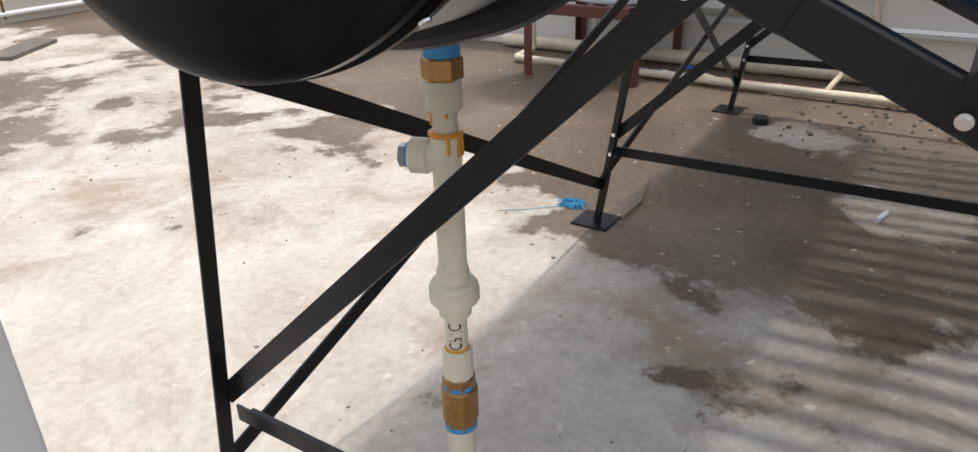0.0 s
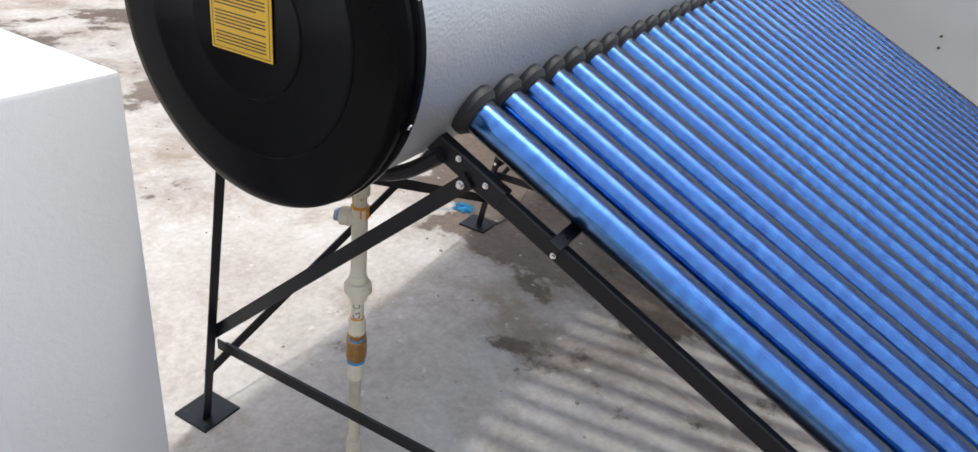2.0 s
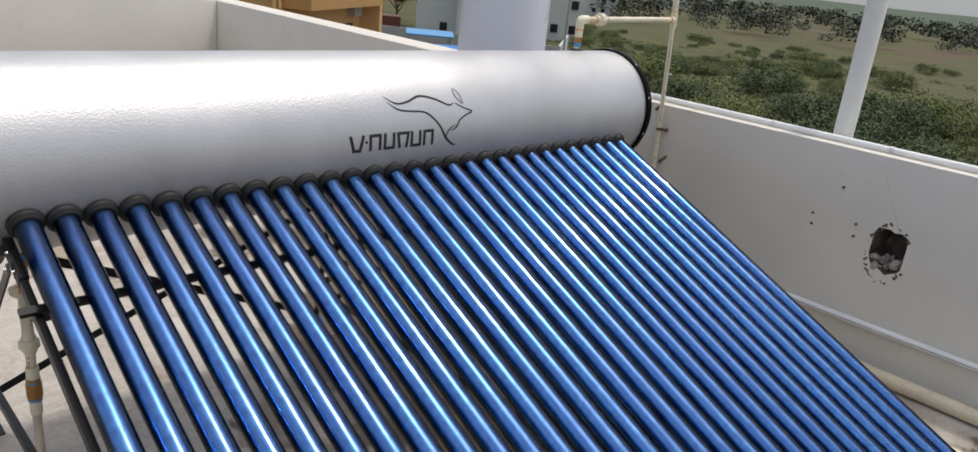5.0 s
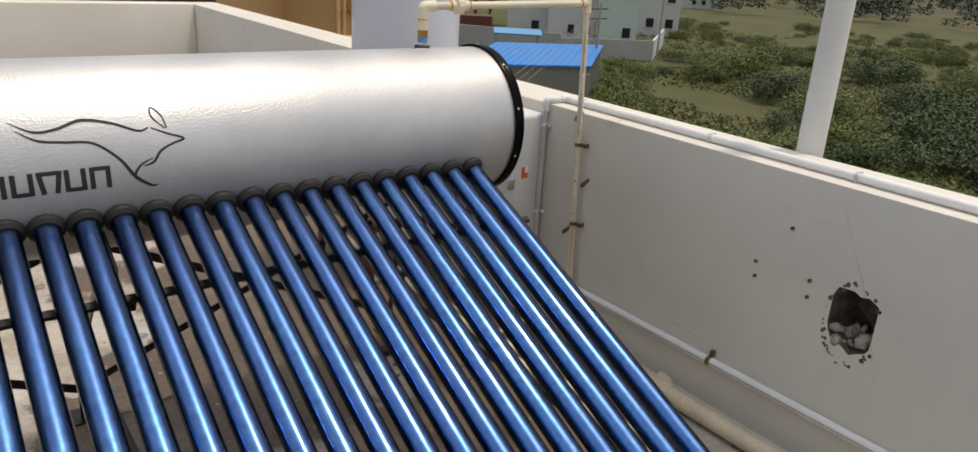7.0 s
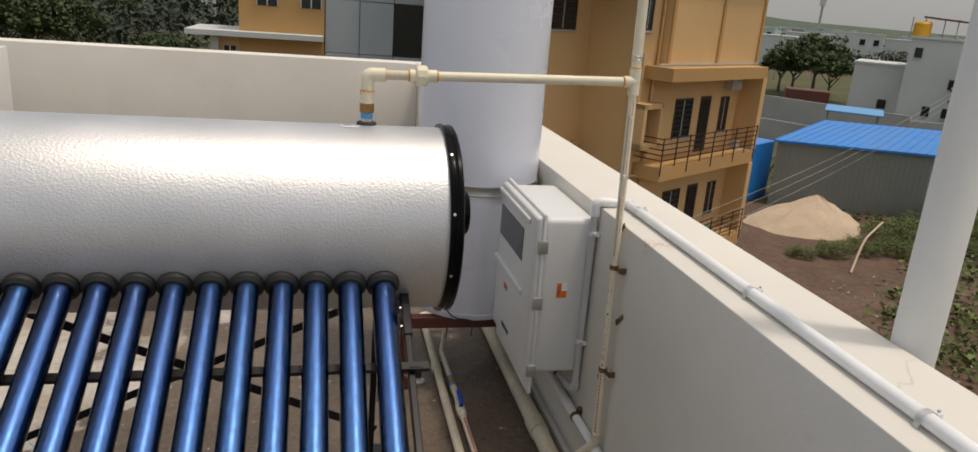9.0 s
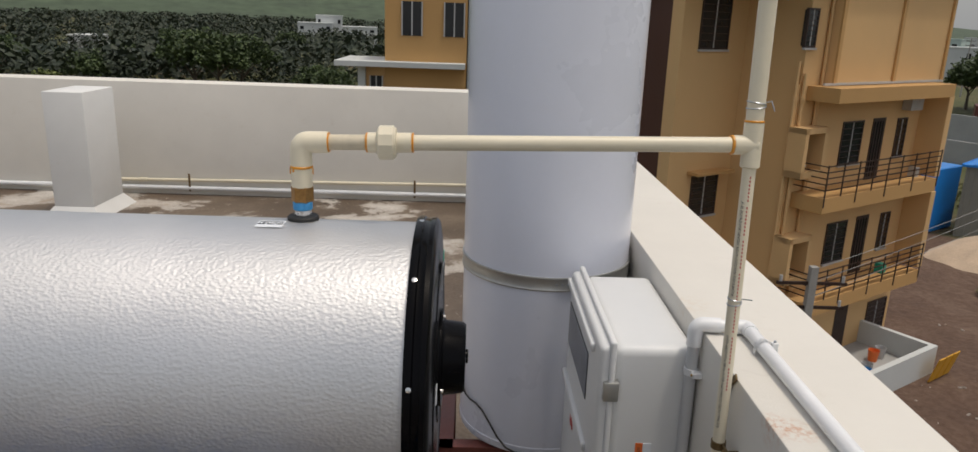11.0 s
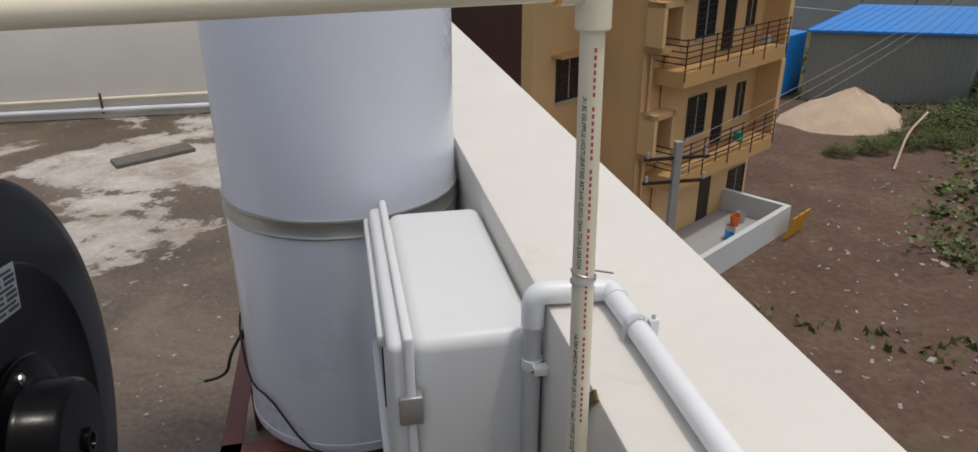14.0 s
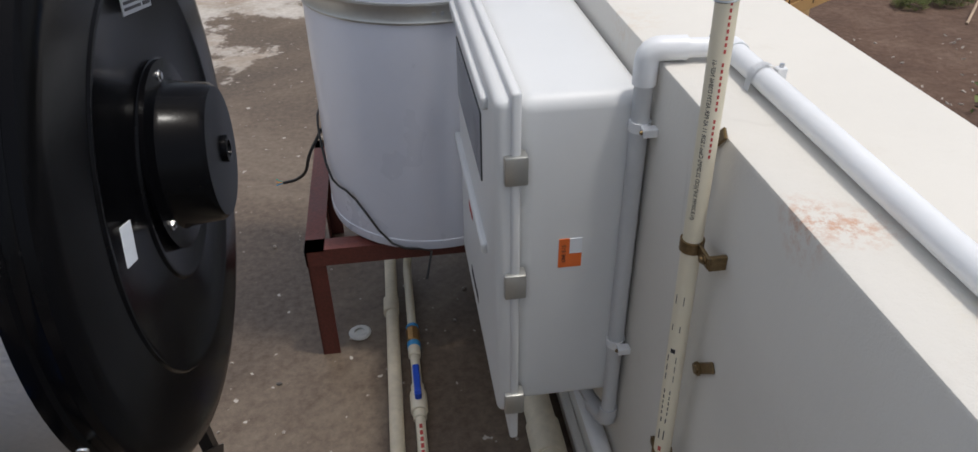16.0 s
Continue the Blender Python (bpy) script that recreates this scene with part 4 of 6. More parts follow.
feed = thing("feed_pipe", "white pipe on the floor under the cylinder stand", "pipe")
part("run", hose([(2.66, -3.2, 0.026), (2.702, 0.3, 0.026), (2.715, 1.5, 0.026), (2.92, 1.52, 0.026), (2.92, 1.52, 0.16)], 0.0165, 24, 0.03), CPVC_DIRTY, feed)
fitting(feed, "coupling", (2.707, 0.93, 0.026), (0.01, 1, 0), [(0.0168, -0.03), (0.0205, -0.028), (0.0205, 0.028), (0.0168, 0.03)], CPVC_DIRTY)
hot = thing("supply_pipe", "cream supply pipe with a blue lever valve", "pipe")
part("run", hose([(2.755, -1.5, 0.02), (2.757, 0.6, 0.02), (2.757, 1.1, 0.02), (2.80, 1.12, 0.33)], 0.0118, 20, 0.03), CPVC, hot)
stack(hot, (2.757, 0, 0.02), (0, 1, 0), [("valve_body", 0.02, 0.555, 0.615, CPVC, 12), ("adapter", 0.0155, 0.535, 0.56, CPVC, 24), ("adapter", 0.0155, 0.612, 0.64, CPVC, 24), ("thread_tape", 0.0168, 0.765, 0.785, TAPE_BLUE, 20), ("brass_nut", 0.0175, 0.785, 0.835, BRASS, 8), ("thread_tape", 0.0162, 0.838, 0.848, TAPE_BLUE, 20), ("adapter", 0.0155, 0.735, 0.768, CPVC, 24)])
part("lever", bar((2.757, 0.585, 0.052), (2.757, 0.665, 0.062), 0.016, 0.012, bevel=0.003), LEVER_BLUE, hot, "blue valve lever")
part("lever_stem", rod((2.757, 0.585, 0.03), (2.757, 0.585, 0.055), 0.008, 16), LEVER_BLUE, hot)
bars = bmesh.new()
for k in range(26):
    put_box(bars, (2.7535, 0.05 + 0.018 * k, 0.0315), (2.7605, 0.062 + 0.018 * k, 0.0322))
part("print", bars, RED_INK, hot, "red print along the pipe", smooth=False)

# ---------------------------------------------------------------- cable conduit
CV = 0.0125
cond = thing("cable_conduit", "white cable conduit over the parapet beside the box", "conduit")
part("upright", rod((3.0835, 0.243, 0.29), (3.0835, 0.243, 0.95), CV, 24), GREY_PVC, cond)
part("elbow", hose([(3.0835, 0.243, 0.925), (3.0835, 0.243, 0.972), (3.132, 0.238, 0.972)], 0.0158, 24, 0.018), WHITE_PVC, cond)
part("link", rod((3.12, 0.239, 0.972), (3.178, 0.233, 0.9715), CV, 24), WHITE_PVC, cond)
part("elbow", hose([(3.162, 0.235, 0.972), (3.187, 0.232, 0.972), (3.185, 0.205, 0.972)], 0.0152, 24, 0.018), WHITE_PVC, cond)
part("run", rod((3.185, 0.215, 0.9715), (3.128, -6.9, 0.9715), 0.0138, 24), WHITE_PVC, cond)
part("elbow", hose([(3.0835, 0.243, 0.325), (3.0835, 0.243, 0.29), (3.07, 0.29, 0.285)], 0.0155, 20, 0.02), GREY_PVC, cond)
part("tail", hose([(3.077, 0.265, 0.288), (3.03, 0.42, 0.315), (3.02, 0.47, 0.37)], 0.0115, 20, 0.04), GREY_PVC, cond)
part("tape_band", lathe([(0.0119, -0.008), (0.0124, -0.008), (0.0124, 0.008), (0.0119, 0.008)], 20, Matrix.Translation((3.052, 0.347, 0.3025)) @ frame_to((3.077, 0.265, 0.288), (3.03, 0.42, 0.315))), CABLE, cond, "black tape band")
for y in (0.135, -0.535, -1.075, -1.62, -2.2, -3.0):
    x = 3.185 - (0.215 - y) * 0.00801
    c = thing("conduit_clip", "white nail clip holding the conduit on the parapet", "conduit clip", group="conduit clips")
    arc = [(x - 0.018, y, 0.957)] + [(x + 0.0165 * math.cos(t), y, 0.9715 + 0.0165 * math.sin(t)) for t in [math.pi * (1 - k / 8) for k in range(9)]] + [(x + 0.0175, y, 0.962)]
    bm = bmesh.new()
    rows = [[bm.verts.new((p[0], y + dy, p[2])) for dy in (-0.0065, 0.0065)] for p in arc]
    for p, q in zip(rows, rows[1:]):
        bm.faces.new((p[0], p[1], q[1], q[0]))
    bmesh.ops.solidify(bm, geom=bm.faces[:], thickness=-0.003)
    bmesh.ops.recalc_face_normals(bm, faces=bm.faces)
    part("strap", bm, WHITE_PVC, c)
    part("nail_block", box((x + 0.015, y - 0.005, 0.956), (x + 0.027, y + 0.005, 0.982), 0.001, 1), WHITE_PVC, c)
    part("nail", rod((x + 0.021, y, 0.978), (x + 0.021, y, 0.986), 0.0028, 12), GALV, c)
for z in (0.866, 0.478):
    c = thing("conduit_clip", "white nail clip holding the conduit upright", "conduit clip", group="conduit clips")
    part("strap", lathe([(0.0127, -0.007), (0.0152, -0.007), (0.0152, 0.007), (0.0127, 0.007)], 24, Matrix.Translation((3.0835, 0.243, z))), WHITE_PVC, c)
    part("nail_block", box((3.08, 0.214, z - 0.006), (3.1, 0.229, z + 0.006), 0.001, 1), WHITE_PVC, c)
    part("nail", bolt((3.08, 0.22, z), (-1, 0, 0), 0.0022, 0.0015), OLD_BRASS, c)

# ---------------------------------------------------------------- control box on the parapet
cbox = thing("control_box", "light grey plastic control box fixed to the parapet", "control box")
part("body", box((2.922, 0.25, 0.352), (3.098, 0.712, 0.912), 0.022, 5), BOX_WHITE, cbox)
lid = part("lid", box((2.888, 0.236, 0.348), (2.921, 0.726, 0.918), 0.012, 4), BOX_WHITE, cbox)
part("flange", box((2.9085, 0.231, 0.285), (2.9225, 0.731, 0.93), 0.005, 3), BOX_WHITE, lid)
part("window", box((2.8855, 0.372, 0.722), (2.8885, 0.70, 0.838), 0.001, 1), DARK_WINDOW, lid, "dark smoked display window", smooth=False)
part("ridge", box((2.878, 0.33, 0.612), (2.891, 0.728, 0.632), 0.005, 3), BOX_WHITE, lid)
part("ridge", box((2.878, 0.30, 0.876), (2.891, 0.728, 0.896), 0.005, 3), BOX_WHITE, lid)
for z in (0.820, 0.624, 0.376):
    part("latch", box((2.899, 0.2262, z - 0.024), (2.9315, 0.2502, z + 0.02), 0.003, 2), BAND, cbox, "grey metal latch")
bars = bmesh.new()
for k in range(7):
    put_box(bars, (2.8872, 0.47 + 0.015 * k, 0.395), (2.8885, 0.481 + 0.015 * k, 0.412))
part("print", bars, INK, lid, "small black print", smooth=False)
bars = bmesh.new()
for k in range(5):
    put_box(bars, (2.8872, 0.53 + 0.011 * k, 0.545 - 0.003 * (k % 2)), (2.8885, 0.537 + 0.011 * k, 0.562 + 0.004 * (k % 3)))
part("print", bars, RED_INK, lid, "small red printed mark", smooth=False)
stick = part("sticker", joined(box((2.983, 0.2485, 0.635), (2.999, 0.2502, 0.686)), box((2.999, 0.2485, 0.635), (3.018, 0.2502, 0.659))), ORANGE_LABEL, cbox, "orange sticker reading LINE", smooth=False)
part("blank", box((2.9995, 0.2485, 0.6595), (3.018, 0.2502, 0.686)), WHITE_LABEL, stick, smooth=False)
part("lettering", moved(letters("LINE: E-15", 0.008, 0.0002, 0.9), Matrix.Translation((2.991, 0.2481, 0.6605)) @ Matrix(((0, -1, 0), (0, 0, -1), (1, 0, 0))).to_4x4()), INK, stick, smooth=False)

# ---------------------------------------------------------------- storage cylinder on its stand
CX, CY, CR = 2.842, 1.0, 0.252
cyl = thing("storage_cylinder", "tall white vertical hot water cylinder with a steel band", "cylinder")
part("shell", lathe([(0.0, 0.323), (0.236, 0.323), (0.2505, 0.330), (CR, 0.336), (CR, 0.352), (CR - 0.0015, 0.354), (CR - 0.0015, 2.15), (0.24, 2.19), (0.0, 2.2)], 128, pose(CX, CY, 0)), WHITE_METAL, cyl)
band = part("band", lathe([(CR - 0.002, 0.846), (CR + 0.003, 0.846), (CR + 0.0035, 0.85), (CR + 0.0015, 0.853), (CR + 0.0015, 0.879), (CR + 0.0035, 0.882), (CR + 0.003, 0.886), (CR - 0.002, 0.886)], 128, pose(CX, CY, 0)), BAND, cyl, "grey steel clamping band")
for k in range(3):
    a = radians(272 + 3.6 * k)
    n = Vector((math.cos(a), math.sin(a), 0))
    p = Vector((CX, CY, 0.866)) + n * (CR + 0.0012)
    part("rivet", rod(p, p + n * 0.0018, 0.004, 12), GALV, band)
part("outlet_stub", rod((2.80, 1.1, 0.26), (2.80, 1.1, 0.33), 0.03, 20), RUBBER, cyl)
stand = thing("cylinder_stand", "red oxide painted angle steel stand", "stand")
for a, b, up in (((2.53, 0.798), (3.08, 0.798), -1), ((3.08, 1.345), (2.53, 1.345), -1), ((2.53, 1.345), (2.53, 0.798), -1), ((3.08, 0.798), (3.08, 1.345), -1)):
    bm = bmesh.new()
    put_angle(bm, (*a, 0.322), (*b, 0.322), 0.045, 0.005, (0, 0, -1), 1)
    part("rim", bm, RED_STEEL, stand, smooth=False)
for x in (2.70, 2.97):
    part("cross_bar", bar((x, 0.805, 0.314), (x, 1.34, 0.314), 0.035, 0.006), RED_STEEL, stand, smooth=False)
for x, y, sx, sy in ((2.532, 0.80, 1, 1), (2.532, 1.343, 1, -1), (3.078, 0.80, -1, 1), (3.078, 1.343, -1, -1)):
    bm = joined(box((x, y, 0), (x + sx * 0.042, y + sy * 0.005, 0.30), 0.001, 1), box((x, y, 0), (x + sx * 0.005, y + sy * 0.042, 0.30), 0.001, 1))
    part("leg", bm, RED_STEEL, stand, smooth=False)
cab = thing("power_cable", "black cable hanging round the white cylinder", "cable")
pts = []
for k in range(15):
    a = radians(172 + 6.6 * k)
    pts.append((CX + (CR + 0.006) * math.cos(a), CY + (CR + 0.006) * math.sin(a), 0.56 - 0.25 * (k / 14) ** 1.0 + 0.02 * math.sin(k)))
pts.append((2.80, 0.70, 0.285))
part("cord", hose(pts, 0.0028, 8), CABLE, cab)
tailc = thing("cable_tail", "cut black cable end with bare coloured wires", "cable")
part("cord", hose([(2.59, 1.02, 0.52), (2.55, 1.0, 0.46), (2.535, 1.02, 0.40), (2.50, 1.05, 0.365), (2.47, 1.06, 0.355)], 0.004, 10, 0.03), CABLE, tailc)
for k, mt in enumerate((BLUE_TWINE, GLUE, GREEN_LABEL)):
    part("wire", hose([(2.47, 1.06, 0.355), (2.452, 1.055 + 0.006 * k, 0.352 + 0.006 * k)], 0.0012, 6), mt, tailc)

# ---------------------------------------------------------------- loose things on the floor
slab = bmesh.new()
q = [(1.46, 4.07), (1.53, 3.93), (1.93, 4.2), (1.85, 4.36)]
lo_v, hi_v = [slab.verts.new((*p, 0.0)) for p in q], [slab.verts.new((p[0], p[1], 0.022)) for p in q]
for k in range(4):
    slab.faces.new((lo_v[k], lo_v[(k + 1) % 4], hi_v[(k + 1) % 4], hi_v[k]))
slab.faces.new(hi_v)
slab.faces.new(lo_v[::-1])
bmesh.ops.recalc_face_normals(slab, faces=slab.faces)
tagged(part("stone_slab", slab, STONE, smooth=False), "dark broken stone slab lying on the floor", "slab")
tagged(part("plastic_washer", lathe([(0.014, 0.0), (0.027, 0.0), (0.029, 0.004), (0.024, 0.008), (0.014, 0.008), (0.013, 0.003)], 32, Matrix.Translation((2.622, 0.865, 0))), CLEAR_PLASTIC), "clear plastic washer on the floor", "washer")
tagged(part("black_puck", lathe([(0.0, 0), (0.026, 0), (0.028, 0.004), (0.028, 0.022), (0.024, 0.026), (0.0, 0.026)], 24, Matrix.Translation((2.30, 0.213, 0))), RUBBER), "small black rubber cap on the floor", "cap")
tw = bmesh.new()
g = random.Random(11)
pts = [(1.32 + 0.035 * math.sin(k * 1.9) * g.uniform(0.4, 1.2), 0.46 + 0.04 * math.cos(k * 1.3) * g.uniform(0.4, 1.2), 0.003 + 0.006 * g.random()) for k in range(70)]
put_hose(tw, pts, 0.0011, 5)
put_hose(tw, [(1.30, 0.47, 0.003), (1.22, 0.56, 0.003), (1.18, 0.62, 0.002)], 0.001, 5)
tagged(part("twine", tw, BLUE_TWINE), "tangle of frayed blue twine on the floor", "twine")
tagged(part("twine", hose([(1.53 + 0.025 * math.cos(k * 0.6), 0.83 + 0.018 * math.sin(k * 0.6), 0.003) for k in range(12)] + [(1.45, 0.80, 0.002), (1.38, 0.74, 0.002)], 0.0016, 6), BLUE_TWINE), "small loop of blue twine on the floor", "twine")
tagged(part("stick", hose([(1.28, 0.30, 0.01), (1.42, 0.30, 0.006), (1.62, 0.36, 0.004)], 0.003, 6), STONE), "thin dark stick on the floor", "stick")
tagged(part("white_stub", rod((1.60, -0.27, 0.007), (1.67, -0.285, 0.007), 0.007, 12), WHITE_LABEL), "short white plastic stub on the floor", "stub")
debris = bmesh.new()
for k in range(420):
    x, y = g.uniform(0.3, 3.0), g.uniform(-1.6, 2.4)
    s = g.uniform(0.0015, 0.006) * (1.5 if g.random() < 0.08 else 1)
    bmesh.ops.create_icosphere(debris, subdivisions=1, radius=1, matrix=Matrix.Translation((x, y, s * 0.3)) @ pose(0, 0, 0, 0, 0, g.uniform(0, 360)) @ Matrix.Diagonal((s, s * g.uniform(0.5, 1), s * 0.6, 1)))
tagged(part("debris", debris, RUBBLE_GREY, smooth=False), "small pale crumbs of plaster on the floor", "debris", kind="stuff")
debris = bmesh.new()
for k in range(160):
    x, y = g.gauss(2.6, 0.35), g.gauss(-0.2, 0.3)
    s = g.uniform(0.003, 0.012)
    bmesh.ops.create_icosphere(debris, subdivisions=1, radius=1, matrix=Matrix.Translation((min(x, 2.95), y, s * 0.3)) @ Matrix.Diagonal((s, s * g.uniform(0.5, 1), s * 0.6, 1)))
tagged(part("debris", debris, STONE, smooth=False), "dark gravel and dirt crumbs on the floor", "debris", kind="stuff")

# ---------------------------------------------------------------- tall post outside the parapet
tagged(part("post", lathe([(0.045, -8.5), (0.045, 4.5), (0.04, 4.52), (0.0, 4.52)], 32, Matrix.Translation((3.418, -0.775, 0))), WHITE_PLASTER), "white painted round post standing outside the parapet", "post")

# ---------------------------------------------------------------- far surroundings
GROUND = -8.5


def soil():
    m, nt, b = nodes_of("bare red soil and grass")
    co = coords(nt)
    big = noise_of(nt, co, 0.045, 8, 0.62, 0.6)
    mid_n = noise_of(nt, co, 0.5, 8, 0.65)
    fine = noise_of(nt, co, 4.0, 6, 0.7)
    cover = summed(nt, big, mid_n, 0.3)
    for centre, inner, outer, much in (((22, 24, GROUND), 6, 26, -0.24), ((66, -8, GROUND), 14, 36, -0.42), ((34, 8, GROUND), 4, 16, 0.22), ((62, 40, GROUND), 8, 40, 0.2), ((100, 60, GROUND), 20, 70, 0.12)):
        cover = summed(nt, cover, near(nt, co, centre, inner, outer), much)
    grass = ramp(nt, cover, [(0.50, grey(0)), (0.62, grey(1))])
    dirt = ramp(nt, mid_n, [(0.3, (0.06, 0.031, 0.02)), (0.5, (0.098, 0.054, 0.034)), (0.72, (0.155, 0.1, 0.07))])
    dirt = mix(nt, 0.3, dirt, ramp(nt, fine, [(0.35, (0.065, 0.038, 0.026)), (0.7, (0.22, 0.155, 0.115))]))
    green = ramp(nt, noise_of(nt, co, 0.12, 7, 0.65), [(0.3, (0.036, 0.048, 0.012)), (0.5, (0.07, 0.075, 0.02)), (0.7, (0.125, 0.1, 0.042))])
    green = mix(nt, 0.4, green, ramp(nt, fine, [(0.35, (0.022, 0.032, 0.008)), (0.7, (0.13, 0.12, 0.04))]))
    nt.links.new(mix(nt, grass, dirt, green), b.inputs["Base Color"])
    b.inputs["Roughness"].default_value = 0.95
    bump(nt, b, fine, 0.6, 0.08)
    return m


def leaves_of(name, dark, light):
    m, nt, b = nodes_of(name)
    geo = nt.nodes.new("ShaderNodeNewGeometry")
    info = nt.nodes.new("ShaderNodeObjectInfo")
    c = ramp(nt, geo.outputs["Random Per Island"], [(0.0, dark), (1.0, light)])
    c = mix(nt, ramp(nt, info.outputs["Random"], [(0.0, grey(0)), (1.0, grey(0.25))]), c, tuple(v * 0.7 for v in dark))
    nt.links.new(c, b.inputs["Base Color"])
    b.inputs["Roughness"].default_value = 0.65
    b.inputs["Transmission Weight"].default_value = 0.0
    return m


SOIL = soil()
LEAF = leaves_of("scrub leaves", (0.05, 0.075, 0.014), (0.17, 0.2, 0.045))
LEAF_DARK = leaves_of("dark tree leaves", (0.025, 0.045, 0.013), (0.08, 0.12, 0.032))
GRASS = leaves_of("grass blades", (0.07, 0.085, 0.022), (0.19, 0.18, 0.065))
WOOD = leaves_of("far wood leaves", (0.013, 0.023, 0.011), (0.035, 0.05, 0.023))
BARK = plain("bark", (0.1, 0.08, 0.06), 0.9, 0, 0.3, 8, 60, 0.4)
TAN = plain("tan wall paint", (0.66, 0.425, 0.2), 0.8, 0, 0.05, 0.4, 20, 0.08)
OCHRE = plain("ochre wall paint", (0.52, 0.305, 0.118), 0.8, 0, 0.06, 0.4, 20, 0.08)
BROWN = plain("brown cladding", (0.085, 0.032, 0.02), 0.5, 0, 0.1, 0.6, 20, 0.05)
PANEL = plain("grey metal panel", (0.42, 0.47, 0.5), 0.35, 0.2, 0.05, 0.4, 10, 0.02)
WINDOW = plain("dark window glass", (0.02, 0.022, 0.025), 0.12, 0, 0.2, 1, 10, 0)
FRAME_W = plain("pale window frame", (0.5, 0.5, 0.5), 0.5, 0.3, 0.1, 3, 30, 0)
RAILING = plain("brown railing paint", (0.035, 0.018, 0.014), 0.5, 0, 0.2, 6, 60, 0)
BLUE_ROOF = plain("blue roof sheet", (0.01, 0.2, 0.6), 0.4, 0, 0.12, 0.4, 6, 0.05)
PALE_BLUE = plain("faded blue canopy sheet", (0.1, 0.32, 0.6), 0.45, 0, 0.12, 0.4, 6, 0.05)
GREY_SHEET = plain("grey-green sheet wall", (0.20, 0.21, 0.19), 0.6, 0.1, 0.12, 0.3, 6, 0.1)
GREY_WALL = plain("grey compound wall", (0.36, 0.36, 0.35), 0.9, 0, 0.12, 0.5, 10, 0.1)
PALE_HOUSE = plain("pale house paint", (0.55, 0.57, 0.56), 0.85, 0, 0.06, 0.3, 8, 0.05)
MINT = plain("pale green house paint", (0.5, 0.6, 0.56), 0.85, 0, 0.06, 0.3, 8, 0.05)
SAND = plain("pale sand", (0.52, 0.40, 0.29), 0.95, 0, 0.18, 1.2, 14, 0.6, depth=0.05)
YELLOW_TANK = plain("yellow water tank plastic", (0.65, 0.33, 0.02), 0.5, 0, 0.08, 1, 10, 0)
POLE = plain("concrete pole", (0.32, 0.31, 0.29), 0.9, 0, 0.15, 3, 30, 0.1)
HILL = plain("wooded hillside", (0.06, 0.085, 0.05), 0.95, 0, 0.45, 0.012, 0.08, 0)

bm = bmesh.new()
for x0, x1, y0, y1 in ((-2500, 2500, -2500, 2500),):
    vs = [bm.verts.new(p) for p in ((x0, y0, GROUND), (x1, y0, GROUND), (x1, y1, GROUND), (x0, y1, GROUND))]
    bm.faces.new(vs)
tagged(part("ground", bm, SOIL, smooth=False), "red soil and scrub grass field below the roof", "ground", kind="structure")

# wooded hills that close the distance
hills = bmesh.new()
rows = []
for i in range(121):
    a = radians(-95 + 2.0 * i)
    row = []
    for k, d in enumerate((700, 900, 1150, 1500, 2000, 2400)):
        tall = 1.0 / (1 + math.exp((math.degrees(a) - 16) / 7.0))
        n = noise.noise(Vector((math.sin(a) * 3, math.cos(a) * 3, k * 0.5)))
        n2 = noise.noise(Vector((math.sin(a) * 11, math.cos(a) * 11, k * 0.8)))
        h = (0, 0.25, 0.6, 1.0, 1.15, 0)[k] * ((9 + 7 * n + 3 * n2) * (1 - tall) + (170 + 60 * n + 20 * n2) * tall)
        row.append(hills.verts.new((d * math.sin(a), d * math.cos(a), GROUND + max(h, -0.5))))
    rows.append(row)
for p, q in zip(rows, rows[1:]):
    for k in range(5):
        hills.faces.new((p[k], p[k + 1], q[k + 1], q[k]))
bmesh.ops.recalc_face_normals(hills, faces=hills.faces)
tagged(part("backdrop", hills, HILL), "low wooded hills on the horizon", "hills", kind="structure")


def put_leaf(bm, at, size, g):
    m = Matrix.Translation(at) @ Euler((g.uniform(-1.1, 1.1), g.uniform(-1.1, 1.1), g.uniform(0, 6.28))).to_matrix().to_4x4()
    vs = [bm.verts.new(m @ Vector(p)) for p in ((-size / 2, -size * 0.8, 0), (size / 2, -size * 0.4, size * 0.12), (size * 0.35, size * 0.7, 0), (-size * 0.4, size * 0.5, size * 0.1))]
    bm.faces.new(vs)


def put_crown(bm, g, centre, radius, clumps, per, leaf, flat=0.75):
    """Clumps of leaves scattered through an uneven crown, dense outside and open between."""
    for _ in range(clumps):
        a, u = g.uniform(0, 6.28), g.uniform(-0.35, 1)
        rr = radius * g.uniform(0.45, 1.0)
        c = Vector(centre) + Vector((rr * math.cos(a) * math.sqrt(1 - u * u * 0.8), rr * math.sin(a) * math.sqrt(1 - u * u * 0.8), rr * u * flat))
        size = radius * g.uniform(0.16, 0.34)
        for _ in range(per):
            d = Vector((g.gauss(0, 1), g.gauss(0, 1), g.gauss(0, 0.7)))
            d = d.normalized() * size * g.uniform(0.3, 1.0)
            put_leaf(bm, c + d, leaf * g.uniform(0.6, 1.3), g)


